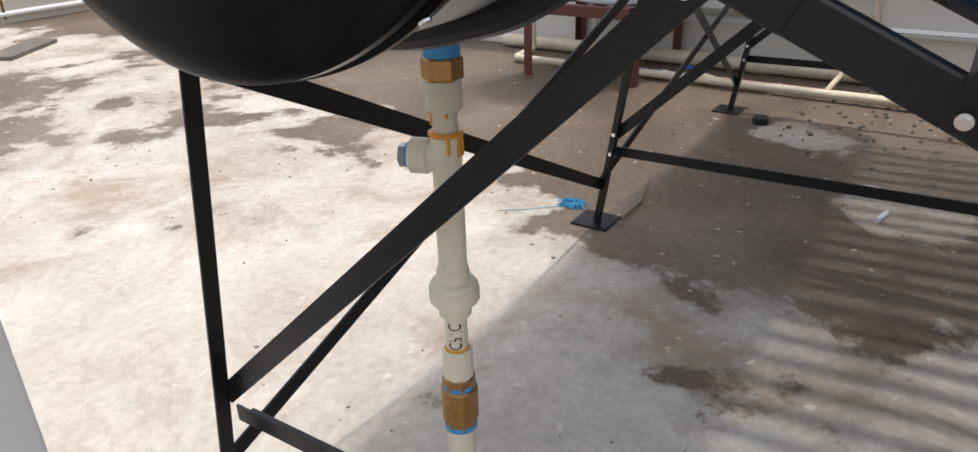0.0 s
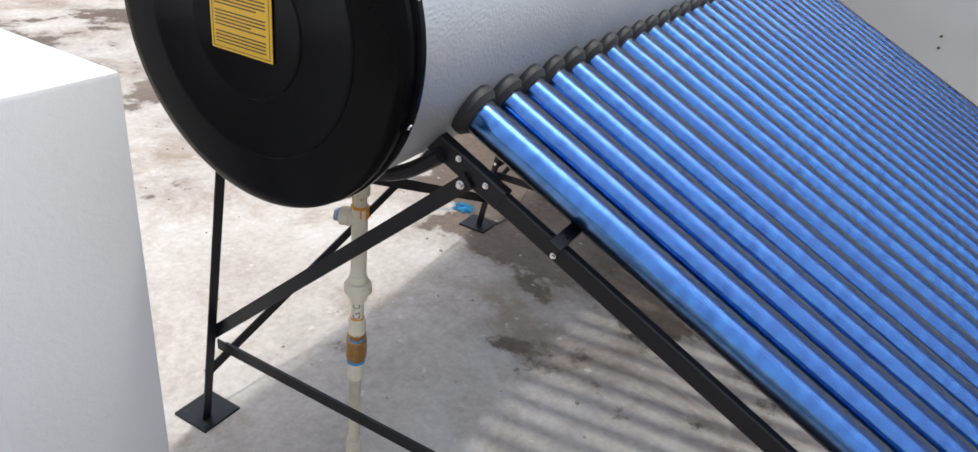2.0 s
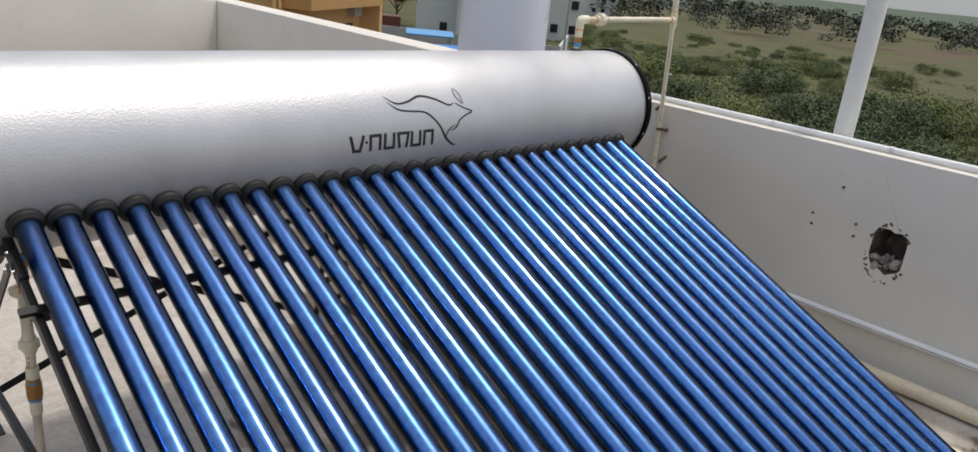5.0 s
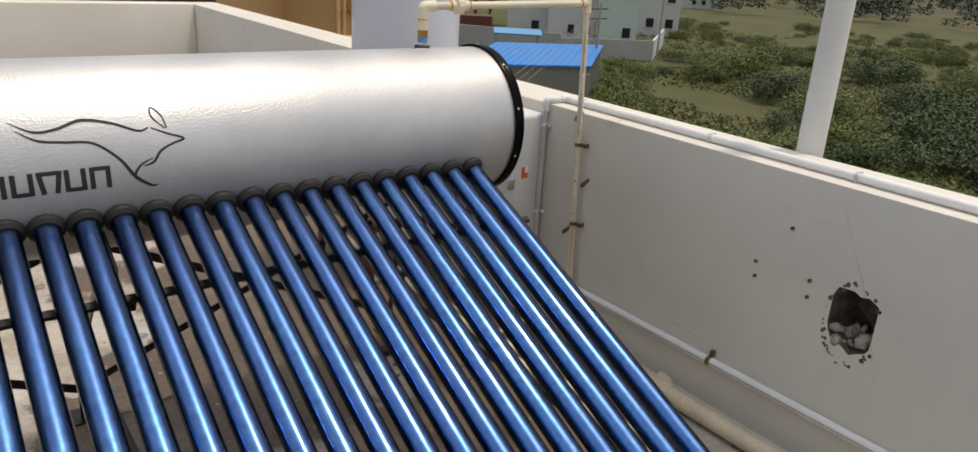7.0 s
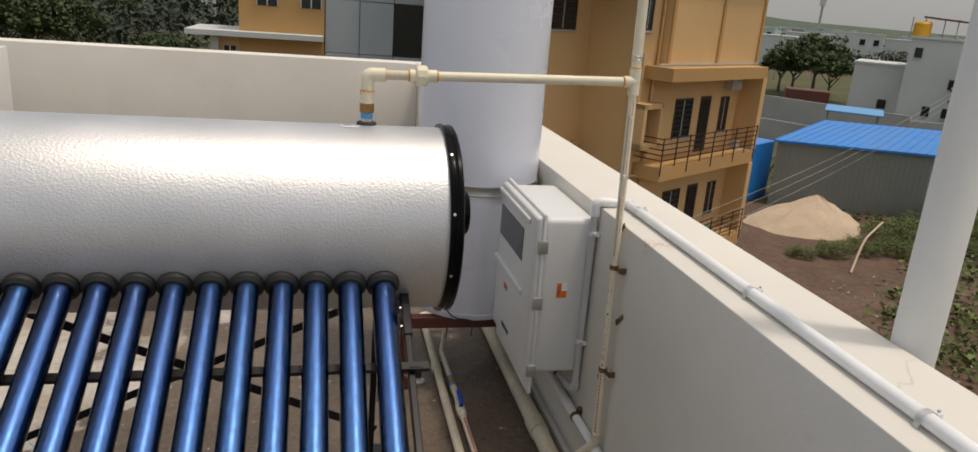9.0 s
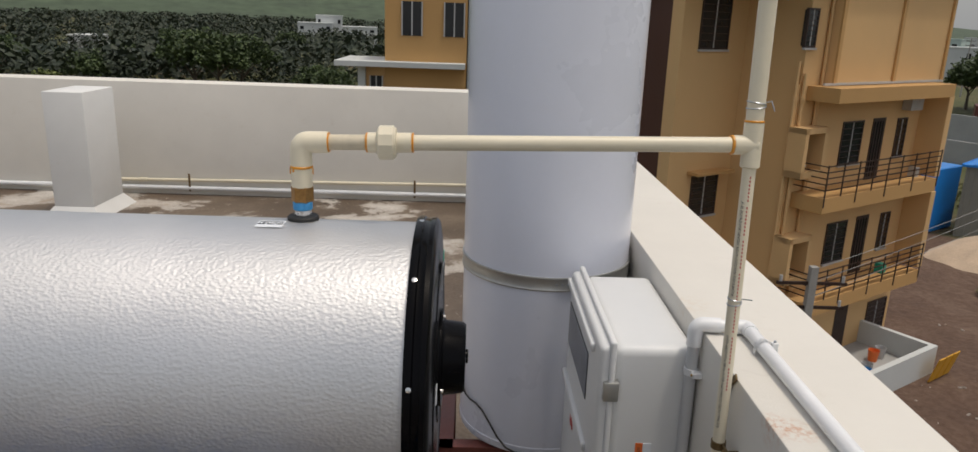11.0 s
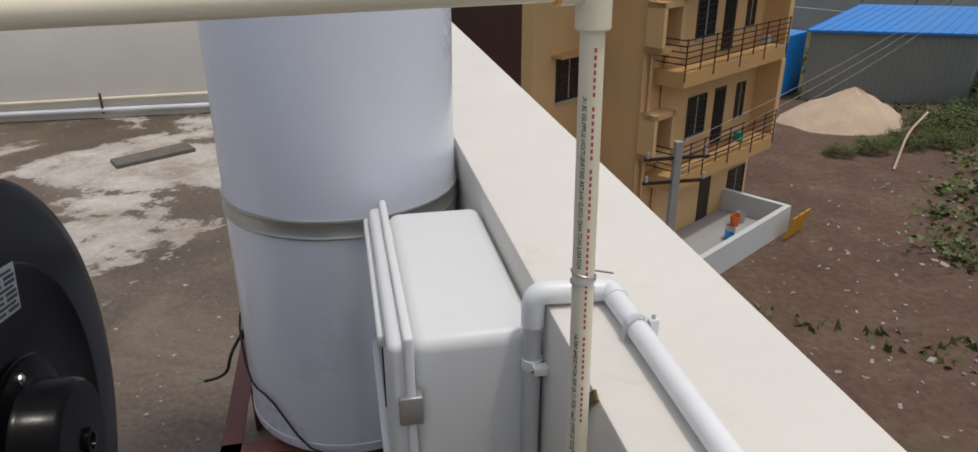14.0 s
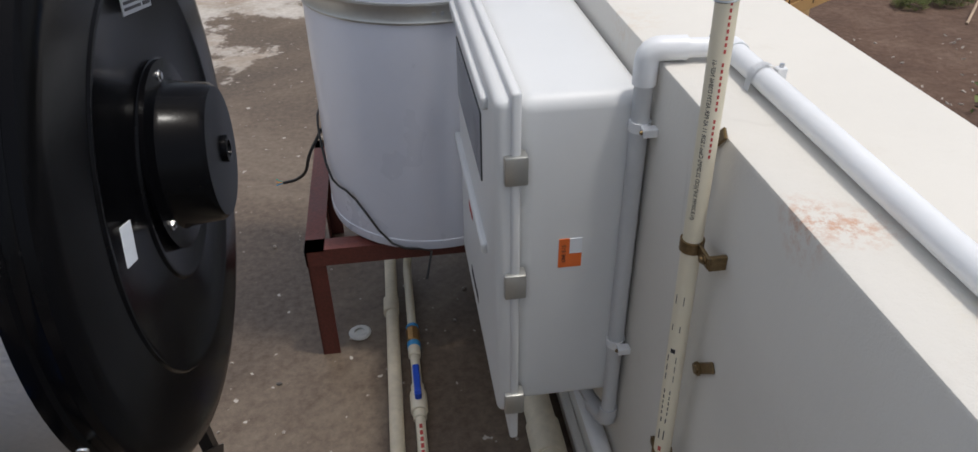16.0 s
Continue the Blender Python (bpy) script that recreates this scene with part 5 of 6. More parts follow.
def bush_mesh(seed, clumps, per, leaf, mat):
    g = random.Random(seed)
    bm = bmesh.new()
    put_crown(bm, g, (0, 0, 0.35), 1.0, clumps, per, leaf, 0.6)
    return mesh_of("leaves", bm, mat, False)


bushes = [bush_mesh(s, 84, 60, 0.036, LEAF) for s in (1, 2, 3)] + [bush_mesh(s, 84, 60, 0.036, LEAF_DARK) for s in (9, 10)]
g = random.Random(21)
stem_mesh = mesh_of("stem", rod((0, 0, -0.05), (0.05, 0.03, 0.45), 0.05, 7, 0.02), BARK)


def bush(x, y, s, kind, tall=1.0):
    ob = thing("bush", "green thorny scrub bush in the field", "bush", (x, y, GROUND), "scrub bushes")
    ob.scale = (s, s, s * tall)
    ob.rotation_euler = (0, 0, g.uniform(0, 6.28))
    part("leaves", bushes[kind], None, ob)
    part("stem", stem_mesh, None, ob)


def polar(az, d):
    return 1.5 + d * math.sin(radians(az)), -2 + d * math.cos(radians(az))


for _ in range(235):
    az, d = g.uniform(46, 76), 40 + 120 * g.random() ** 1.1
    if noise.noise(Vector((*polar(az, d), 0)) * 0.05) < -0.08:
        continue
    bush(*polar(az, d), g.uniform(0.5, 2.6), g.choice((0, 1, 2, 2, 3)), g.uniform(0.5, 0.85))
for _ in range(70):
    az, d = g.uniform(66, 97), 30 + 95 * g.random()
    if 45 < d < 80 and az > 80:
        continue
    bush(*polar(az, d), g.uniform(0.6, 3.0), g.choice((0, 1, 2, 3)), g.uniform(0.6, 0.95))
# dense dark thickets of thorn scrub
for az, d, s, k in ((69, 52, 3.6, 3), (71.5, 47, 3.2, 4), (67.5, 66, 3.4, 3), (70, 60, 3.8, 4), (74, 58, 3.0, 3), (76.5, 50, 3.2, 4), (64.5, 84, 3.6, 3), (82, 70, 3.4, 3), (72.5, 72, 3.6, 4), (66, 44, 2.6, 4), (63.5, 48, 2.4, 0), (61, 58, 3.0, 1), (58.5, 66, 3.2, 3), (56, 80, 3.4, 2), (86, 60, 2.6, 3), (79, 42, 2.4, 1), (53, 74, 2.6, 0)):
    bush(*polar(az, d), s, k, 0.85)
for x, y, s in ((33.5, 30.0, 1.5), (36.5, 30.5, 2.0), (38.5, 33, 2.6), (40.5, 35, 2.6), (35, 28.5, 1.6), (31.5, 28.6, 1.5), (30.0, 29.0, 1.2), (42, 37.5, 2.4), (37, 28.5, 1.8), (44, 40, 2.2), (29, 26.8, 1.1), (27.2, 26.9, 1.0), (25.3, 26.6, 0.9), (31, 26.7, 0.9), (33, 27.2, 1.0), (23.6, 26.4, 0.7), (41, 33.5, 2.0), (46, 39, 2.4), (48.5, 43, 2.0)):
    bush(x, y, s, g.choice((0, 1, 3)), 0.75)


# trees: tapered trunk, limbs and a ragged crown
def tree_meshes(seed, height, mat, clumps=84, per=46, leaf=0.17):
    q = random.Random(seed)
    trunk, crown = bmesh.new(), bmesh.new()
    top = Vector((q.uniform(-0.2, 0.2), q.uniform(-0.2, 0.2), height * 0.34))
    put_rod(trunk, (0, 0, -0.2), top, 0.2, 9, 0.09)
    for k in range(6):
        a = 1.05 * k + q.uniform(-0.3, 0.3)
        end = top + Vector((math.cos(a), math.sin(a), 0.8)) * height * q.uniform(0.16, 0.28)
        put_rod(trunk, top * q.uniform(0.6, 1.0), end, 0.08, 7, 0.025)
        put_crown(crown, q, end, height * q.uniform(0.2, 0.3), clumps // 6, per, leaf)
    put_crown(crown, q, top + Vector((0, 0, height * 0.25)), height * 0.34, clumps // 2, per, leaf)
    return mesh_of("trunk", trunk, BARK), mesh_of("crown", crown, mat, False)


tree_kinds = [tree_meshes(5, 6.0, LEAF_DARK), tree_meshes(6, 7.0, LEAF_DARK), tree_meshes(7, 5.0, LEAF)]


def tree(x, y, s, kind, label="dark green broad tree in the field"):
    ob = thing("tree", label, "tree", (x, y, GROUND), "field trees")
    ob.scale = (s, s, s)
    ob.rotation_euler = (0, 0, g.uniform(0, 6.28))
    part("trunk", tree_kinds[kind][0], None, ob)
    part("crown", tree_kinds[kind][1], None, ob)


for az, d, s, k in ((34.5, 120, 1.5, 0), (35.8, 128, 1.6, 1), (33.6, 126, 1.3, 0), (36.8, 118, 1.2, 1)):
    tree(*polar(az, d), s, k)
for az, d, s, k in ((-17.8, 88, 1.5, 0), (-19.2, 92, 1.35, 1), (-16.3, 90, 1.3, 1), (-9.6, 75, 0.95, 0), (-10.6, 80, 0.85, 1), (-26, 95, 1.0, 0), (-28.5, 85, 0.9, 2), (-31, 110, 1.1, 1), (-24, 120, 1.0, 0), (-36, 90, 1.0, 1), (-42, 95, 1.1, 0), (-13, 150, 1.1, 1), (-21, 160, 1.2, 0), (-33, 160, 1.2, 1), (-5, 140, 1.2, 0)):
    tree(*polar(az, d), s, k, "dark green broad tree beyond the roof")

# low tufts between the bushes
verts, faces = [], []
for _ in range(9000):
    az, d = g.uniform(44, 97), 26 + 110 * g.random() ** 1.1
    x, y = polar(az, d)
    lush = noise.noise(Vector((x * 0.07, y * 0.07, 5.1)))
    if lush < -0.12 or (66 < az and 45 < d < 66 and lush < 0.25):
        continue
    r = g.uniform(0.15, 0.55)
    for _ in range(9):
        c = Vector((x + g.gauss(0, r), y + g.gauss(0, r), GROUND + r * g.uniform(0.05, 0.9)))
        e = Euler((g.uniform(-1.1, 1.1), g.uniform(-1.1, 1.1), g.uniform(0, 6.28))).to_matrix() * g.uniform(0.08, 0.2)
        n = len(verts)
        verts += [c + e @ Vector(p) for p in ((-0.5, -0.8, 0), (0.5, -0.4, 0.1), (0.35, 0.7, 0), (-0.4, 0.5, 0.1))]
        faces.append((n, n + 1, n + 2, n + 3))
me = bpy.data.meshes.new("scrub")
me.from_pydata(verts, [], faces)
me.materials.append(LEAF)
tagged(part("scrub", me, None), "low green tufts of scrub over the field", "scrub", kind="stuff")

# far woods, and grass over the nearer field
verts, faces = [], []
for k in range(2300):
    if k < 1500:
        az, d = g.uniform(-62, 2), 95 + 560 * g.random() ** 1.1
    else:
        az, d = g.uniform(2, 100), 190 + 460 * g.random()
    x, y = polar(az, d)
    r = g.uniform(2.0, 5.6)
    fine = 1.0 if d > 260 else 0.55
    for _ in range(70 if d > 260 else 190):
        a, u = g.uniform(0, 6.28), g.uniform(-0.4, 1)
        rr = r * g.uniform(0.35, 1)
        c = Vector((x + rr * math.cos(a), y + rr * math.sin(a), GROUND + r * 0.6 + r * 0.55 * u))
        e = Euler((g.uniform(-1.1, 1.1), g.uniform(-1.1, 1.1), g.uniform(0, 6.28))).to_matrix() * (r * g.uniform(0.12, 0.24) * fine)
        n = len(verts)
        verts += [c + e @ Vector(p) for p in ((-0.5, -0.8, 0), (0.5, -0.4, 0.1), (0.35, 0.7, 0), (-0.4, 0.5, 0.1))]
        faces.append((n, n + 1, n + 2, n + 3))
wood = bpy.data.meshes.new("woods")
wood.from_pydata(verts, [], faces)
wood.materials.append(WOOD)
tagged(part("woods", wood, None), "far scattered woods on the plain", "trees", kind="stuff")
verts, faces = [], []
for _ in range(60000):
    az, d = g.uniform(33, 96), 20 + 79 * g.random() ** 0.8
    x, y = polar(az, d)
    if noise.noise(Vector((x * 0.09, y * 0.09, 3.3))) < -0.05 or (x - 22) ** 2 + (y - 24) ** 2 < 150:
        continue
    h, a = g.uniform(0.08, 0.26), g.uniform(0, 6.28)
    dx, dy = 0.11 * math.cos(a), 0.11 * math.sin(a)
    n = len(verts)
    verts += [(x - dx, y - dy, GROUND), (x + dx, y + dy, GROUND), (x + g.uniform(-0.2, 0.2), y + g.uniform(-0.2, 0.2), GROUND + h)]
    faces.append((n, n + 1, n + 2))
me = bpy.data.meshes.new("grass")
me.from_pydata(verts, [], faces)
me.materials.append(GRASS)
tagged(part("grass", me, None), "dry green grass over the field", "grass", kind="stuff")
verts = bmesh.new()
for _ in range(620):
    if g.random() < 0.6:
        x, y = g.uniform(9, 26), g.uniform(8, 24)
    else:
        az, d = g.choice(((66, 68), (53.5, 36), (64, 60)))
        px, py = polar(az, d)
        x, y = px + g.gauss(0, 1.6), py + g.gauss(0, 1.6)
    s = g.uniform(0.015, 0.07) * (1.8 if g.random() < 0.1 else 1)
    put_box(verts, (-s, -s * 0.6, -s * 0.3), (s, s * 0.6, s * 0.3), 0, 1, Matrix.Translation((x, y, GROUND + s * 0.2)) @ Euler((g.uniform(-0.6, 0.6), g.uniform(-0.6, 0.6), g.uniform(0, 6))).to_matrix().to_4x4())
tagged(part("litter", verts, RUBBLE_GREY, smooth=False), "pale stones and litter on the bare soil", "litter", kind="stuff")

# ---------------------------------------------------------------- tan apartment building next door
U = Vector((0.83, 0.558, 0)).normalized()
IN = Vector((-U.y, U.x, 0))


def site(origin):
    m = Matrix((U, IN, Vector((0, 0, 1)))).transposed().to_4x4()
    m.translation = (*origin, -0.45)
    return m


flats = thing("apartment_building", "tan painted apartment building with railed balconies", "building")
SM = site((11.14, 18.55))


def bx(name, s, o, z, mat, parent=flats, label="", bevel=0.0):
    return part(name, box((s[0], -o[1], z[0]), (s[1], -o[0], z[1]), bevel, 1, SM), mat, parent, label, smooth=False)


def window(s0, s1, z0, z1, out=0.0, bars=True, hood=False, box_frame=False, wall=None):
    w = bx("window", (s0, s1), (out - 0.12, out + 0.012), (z0, z1), WINDOW, flats, "dark barred window")
    f = 0.045
    for a, b, c, d in ((s0 - f, s0, z0 - f, z1 + f), (s1, s1 + f, z0 - f, z1 + f), (s0, s1, z0 - f, z0), (s0, s1, z1, z1 + f)):
        bx("frame", (a, b), (out - 0.05, out + 0.03), (c, d), RAILING if not box_frame else TAN, w)
    bx("mullion", ((s0 + s1) / 2 - 0.02, (s0 + s1) / 2 + 0.02), (out, out + 0.02), (z0, z1), FRAME_W, w)
    if bars:
        for k in range(1, 7):
            z = z0 + (z1 - z0) * k / 7
            bx("bar", (s0, s1), (out + 0.014, out + 0.026), (z - 0.008, z + 0.008), RAILING, w)
    bx("sill", (s0 - 0.06, s1 + 0.06), (out - 0.02, out + 0.07), (z0 - 0.1, z0 - 0.047), FRAME_W, w)
    if hood:
        bx("hood", (s0 - 0.25, s1 + 0.25), (out - 0.02, out + 0.4), (z1 + 0.12, z1 + 0.2), OCHRE, w)
    if box_frame:
        for a, b, c, d in ((s0 - 0.2, s0 - 0.05, z0 - 0.3, z1 + 0.2), (s1 + 0.05, s1 + 0.2, z0 - 0.3, z1 + 0.2), (s0 - 0.2, s1 + 0.2, z1 + 0.05, z1 + 0.2), (s0 - 0.2, s1 + 0.2, z0 - 0.3, z0 - 0.12)):
            bx("surround", (a, b), (out - 0.02, out + 0.5), (c, d), TAN, w)


bx("wall", (0, 6.9), (-9, 0), (GROUND, 3.4), TAN)
bx("wall", (-2.62, -0.003), (-2.3, -1.9), (GROUND, 3.4), TAN)
bx("roof", (-2.8, 7.4), (-9, 0.5), (3.4, 3.52), RAILING, flats, "dark overhanging roof sheet")
bx("band", (0.9, 6.9), (0.003, 0.30), (0.62, 3.4), TAN, flats)
for s in (0.9, 3.9, 6.76):
    bx("pilaster", (s, s + 0.14), (0.302, 0.36), (0.58, 3.4), OCHRE, flats)
bx("canopy", (0.3, 6.5), (0.003, 0.95), (0.2, 0.58), OCHRE, flats, "projecting concrete canopy")
bx("pipe_run", (0.5, 6.9), (0.31, 0.37), (0.60, 0.66), FRAME_W, flats)
for zf in (-2.3, -5.3):
    slab_ob = bx("balcony", (0.28, 6.45), (0.003, 0.95), (zf - 0.42, zf), OCHRE, flats, "projecting balcony slab")
    bx("end_wall", (6.6, 6.9), (0.003, 0.8), (zf, zf + 2.5), TAN, flats)
    for k in range(5):
        z = zf + 0.2 + 0.16 * k
        bx("rail", (0.28, 6.45), (0.92, 0.945), (z, z + 0.03), RAILING, slab_ob)
        bx("rail", (0.28, 0.305), (0.01, 0.915), (z, z + 0.03), RAILING, slab_ob)
    for k in range(9):
        s = 0.28 + 6.13 * k / 8
        bx("baluster", (s, s + 0.04), (0.946, 0.97), (zf - (0.25 if k % 2 == 0 else 0), zf + 0.9), RAILING, slab_ob)
    window(2.35, 3.35, zf + 0.62, zf + 1.78)
    door = bx("door", (3.9, 4.6), (-0.05, 0.02), (zf, zf + 1.85), RAILING, flats, "dark grilled door")
    for k in range(4):
        bx("bar", (3.97 + 0.15 * k, 4.0 + 0.15 * k), (0.022, 0.04), (zf + 0.1, zf + 1.75), WINDOW, door)
    window(5.35, 5.85, zf + 0.65, zf + 1.75)
    window(-0.02, 0.62, zf + 0.78, zf + 1.62, 0.0, True, False, True)
    bx("bucket", (4.9 if zf < -4 else 5.9, 5.15 if zf < -4 else 6.1), (0.3, 0.55), (zf, zf + 0.3), GREEN_LABEL if zf < -4 else FRAME_W, flats)
bx("air_unit", (5.4, 6.1), (0.02, 0.3), (-0.25, 0.12), FRAME_W, flats)
window(5.55, 6.65, -7.75, -6.6)
bx("door", (3.6, 4.3), (-0.05, 0.02), (GROUND + 0.45, GROUND + 2.3), RAILING, flats, "dark doorway")
window(-0.1, 0.3, 1.6, 2.5)
window(-1.9, -0.8, 1.45, 2.75, -1.9, True, True)
window(-1.6, -0.55, -3.2, -2.1, -1.9, True, True)
window(-1.6, -0.55, -6.2, -5.1, -1.9, True, True)
for s, top in ((-0.12, 1.2), (-0.04, 0.6), (0.05, 0.9)):
    pipe = part("soil_pipe", rod(SM @ Vector((s, 0.06 if s < 0 else -0.06, GROUND)), SM @ Vector((s, 0.06 if s < 0 else -0.06, top)), 0.045, 12), TAN, flats, "painted soil pipe")
    for z in (-1.4, -3.6, 0.2):
        part("joint", rod(SM @ Vector((s, 0.06 if s < 0 else -0.06, z)), SM @ Vector((s, 0.06 if s < 0 else -0.06, z + 0.12)), 0.062, 12), TAN, pipe)
for s in (0.72, 0.82):
    part("soil_pipe", rod(SM @ Vector((s, -0.07, GROUND)), SM @ Vector((s, -0.07, 0.4 if s < 0.8 else 2.9)), 0.04, 12), TAN, flats)
yard = thing("yard_wall", "low white walled yard beside the building", "wall")
for s, o in (((-2.4, 5.4), (2.2, 2.38)), ((5.22, 5.4), (0.003, 2.197)), ((-2.4, -2.22), (0.003, 2.197))):
    bx("wall", s, o, (GROUND, GROUND + 1.35), PALE_HOUSE, yard)
bx("paving", (-2.22, 5.22), (0.01, 2.197), (GROUND, GROUND + 0.62), GREY_WALL, yard)
for s, o, mt in ((2.7, 1.7, TAPE_BLUE), (3.1, 1.5, FRAME_W), (4.2, 1.1, ORANGE_LABEL), (4.6, 1.1, FRAME_W)):
    p = SM @ Vector((s, -o, GROUND + 0.62))
    b_ob = tagged(part("bucket", lathe([(0.13, 0), (0.17, 0.36), (0.16, 0.36), (0.12, 0.02), (0, 0.02)], 18, Matrix.Translation(p)), mt), "plastic bucket standing in the yard", "bucket", group="yard buckets")
p = SM @ Vector((5.0, -2.62, GROUND + 0.45))
crate = thing("yellow_frame", "yellow painted frame leaning on the yard wall", "frame", p)
for k in range(3):
    o = part("panel", box((-0.45 + 0.44 * k, -0.04, 0.02), (-0.06 + 0.44 * k, 0.0, 0.85), 0.01, 1, pose(0, 0, 0, 14, 0, 34)), YELLOW_TANK, crate, smooth=False)

# brown and panelled block, and the ochre block beyond it
block = thing("panelled_building", "brown and grey panelled building block with dark glass", "building")
part("brown_wall", bar((7.93, 19.05, -2.6), (6.2, 24.58, -2.6), 0.3, 11.4, bevel=0.0), BROWN, block, "dark brown clad wall", smooth=False)
for r in range(4):
    for c in range(4):
        x0, z0 = 2.3 + 1.15 * c, -4.0 + 1.75 * r
        glassy = c in (2, 3) and r in (2,)
        part("panel", box((x0 + 0.01, 24.6, z0 + 0.01), (x0 + 1.14, 24.8, z0 + 1.74), 0.01, 1), WINDOW if glassy else PANEL, block, smooth=False)
part("core", box((2.3, 24.85, GROUND), (6.0, 30, 3.2)), GREY_WALL, block, smooth=False)
ochre = thing("ochre_building", "ochre building with a white edged canopy", "building")
part("wall", box((-0.45, 24.5, GROUND), (2.28, 32, 3.4)), OCHRE, ochre, smooth=False)
part("canopy", box((-2.05, 23.9, -0.12), (2.25, 27, 0.06), 0.01, 1), PALE_HOUSE, ochre, "white edged flat canopy", smooth=False)
part("pier", box((-1.35, 24.4, GROUND), (-1.1, 24.8, -0.12)), PALE_HOUSE, ochre, smooth=False)
part("wall", box((-1.1, 24.6, GROUND), (-0.45, 30, -0.12)), TAN, ochre, smooth=False)
for x, z0, z1, w in ((-0.98, -1.6, -0.45, 0.45), (0.1, 0.9, 2.0, 0.7), (1.5, 0.9, 2.0, 0.7)):
    y = 24.6 if x < -0.5 else 24.5
    wd = part("window", box((x, y - 0.02, z0), (x + w, y + 0.05, z1)), WINDOW, ochre, smooth=False)
    for dx in (0, w / 2 - 0.02, w - 0.04):
        part("frame", box((x + dx, y - 0.05, z0), (x + dx + 0.04, y - 0.021, z1)), FRAME_W, wd, smooth=False)

# shed with a blue roof, container, sand heap
shed = thing("shed", "grey sheet shed with a bright blue roof", "shed")
Q = [Vector(p) for p in ((27.6, 35.7, 0), (35.4, 32.7, 0), (43.4, 39.7, 0), (35.7, 42.7, 0))]
bm = bmesh.new()
lo_v, hi_v = [bm.verts.new((p.x, p.y, GROUND)) for p in Q], [bm.verts.new((p.x, p.y, -4.85)) for p in Q]
for k in range(4):
    bm.faces.new((lo_v[k], lo_v[(k + 1) % 4], hi_v[(k + 1) % 4], hi_v[k]))
bmesh.ops.recalc_face_normals(bm, faces=bm.faces)
body = part("wall", bm, GREY_SHEET, shed, smooth=False)
for (pa, pb), n in (((Q[0], Q[1]), 28), ((Q[1], Q[2]), 34)):
    for k in range(n):
        p = pa.lerp(pb, (k + 0.5) / n)
        put = rod((p.x, p.y, GROUND), (p.x, p.y, -4.87), 0.016, 6)
        part("rib", put, GREY_SHEET, body)
bm = bmesh.new()
mid_p = (Q[0] + Q[2]) / 2
over = [mid_p + (p - mid_p) * 1.04 for p in Q]
lo_v, hi_v = [bm.verts.new((p.x, p.y, -4.85 + (0.25 if k > 1 else 0))) for k, p in enumerate(over)], [bm.verts.new((p.x, p.y, -4.73 + (0.25 if k > 1 else 0))) for k, p in enumerate(over)]
for k in range(4):
    bm.faces.new((lo_v[k], lo_v[(k + 1) % 4], hi_v[(k + 1) % 4], hi_v[k]))
bm.faces.new(hi_v)
bm.faces.new(lo_v[::-1])
bmesh.ops.recalc_face_normals(bm, faces=bm.faces)
roof = part("roof", bm, BLUE_ROOF, shed, "bright blue roof sheet", smooth=False)
for k in range(17):
    pa, pb = over[0].lerp(over[1], k / 16), over[3].lerp(over[2], k / 16)
    part("rib", rod((pa.x, pa.y, -4.72), (pb.x, pb.y, -4.47), 0.03, 6), BLUE_ROOF, roof)
bm = box((-1.6, -1.2, 0), (1.6, 1.2, 3.4), 0.05, 1, pose(26.6, 37.6, GROUND, 0, 0, 34))
cont = part("container", bm, BLUE_ROOF, None, smooth=False)
tagged(cont, "blue sheet container beside the shed", "container")
heap = bmesh.new()
rows = []
q = random.Random(3)
for k in range(9):
    f = k / 8
    rows.append([heap.verts.new((27.2 + 3.3 * (1 - f) * math.cos(a) * (1 + 0.12 * noise.noise(Vector((math.cos(a) * 2, math.sin(a) * 2, 1)))) + 0.3 * f, 31.3 + 2.5 * (1 - f) * math.sin(a), GROUND + 1.7 * f ** 0.9 + 0.16 * noise.noise(Vector((math.cos(a) * 3, math.sin(a) * 3, f * 4))) * (1 if 0 < f < 1 else 0))) for a in [2 * math.pi * i / 40 for i in range(40)]])
for a_row, b_row in zip(rows, rows[1:]):
    for i in range(40):
        heap.faces.new((a_row[i], a_row[(i + 1) % 40], b_row[(i + 1) % 40], b_row[i]))
tagged(part("sand_mound", heap, SAND), "heap of pale building sand on the ground", "sand mound")


# pale houses, compound walls, poles and wires
def house(name, label, x, y, w, d, h, turn, mat, rows_of, cols):
    ob = thing(name, label, "house", (x, y, GROUND))
    ob.rotation_euler = (0, 0, radians(turn))
    part("wall", box((0, 0, 0), (w, d, h)), mat, ob, smooth=False)
    part("roof", box((-0.15, -0.15, h), (w + 0.15, d + 0.15, h + 0.25)), mat, ob, smooth=False)
    for r in range(rows_of):
        for c in range(cols):
            if (r * 3 + c * 5) % 4 in (0, 3):
                continue
            x0, z0 = w * (c + 0.3) / cols, h * (r + 0.35) / rows_of
            wd = part("window", box((x0, -0.04, z0), (x0 + w * 0.4 / cols, 0.02, z0 + h * 0.35 / rows_of)), WINDOW, ob, smooth=False)
            part("sill", box((x0 - 0.1, -0.15, z0 - 0.12), (x0 + w * 0.4 / cols + 0.1, -0.05, z0 - 0.02)), FRAME_W, wd, smooth=False)
    return ob


def at_az(az, d):
    return 1.92 + d * math.sin(radians(az)), -2.0 + d * math.cos(radians(az))


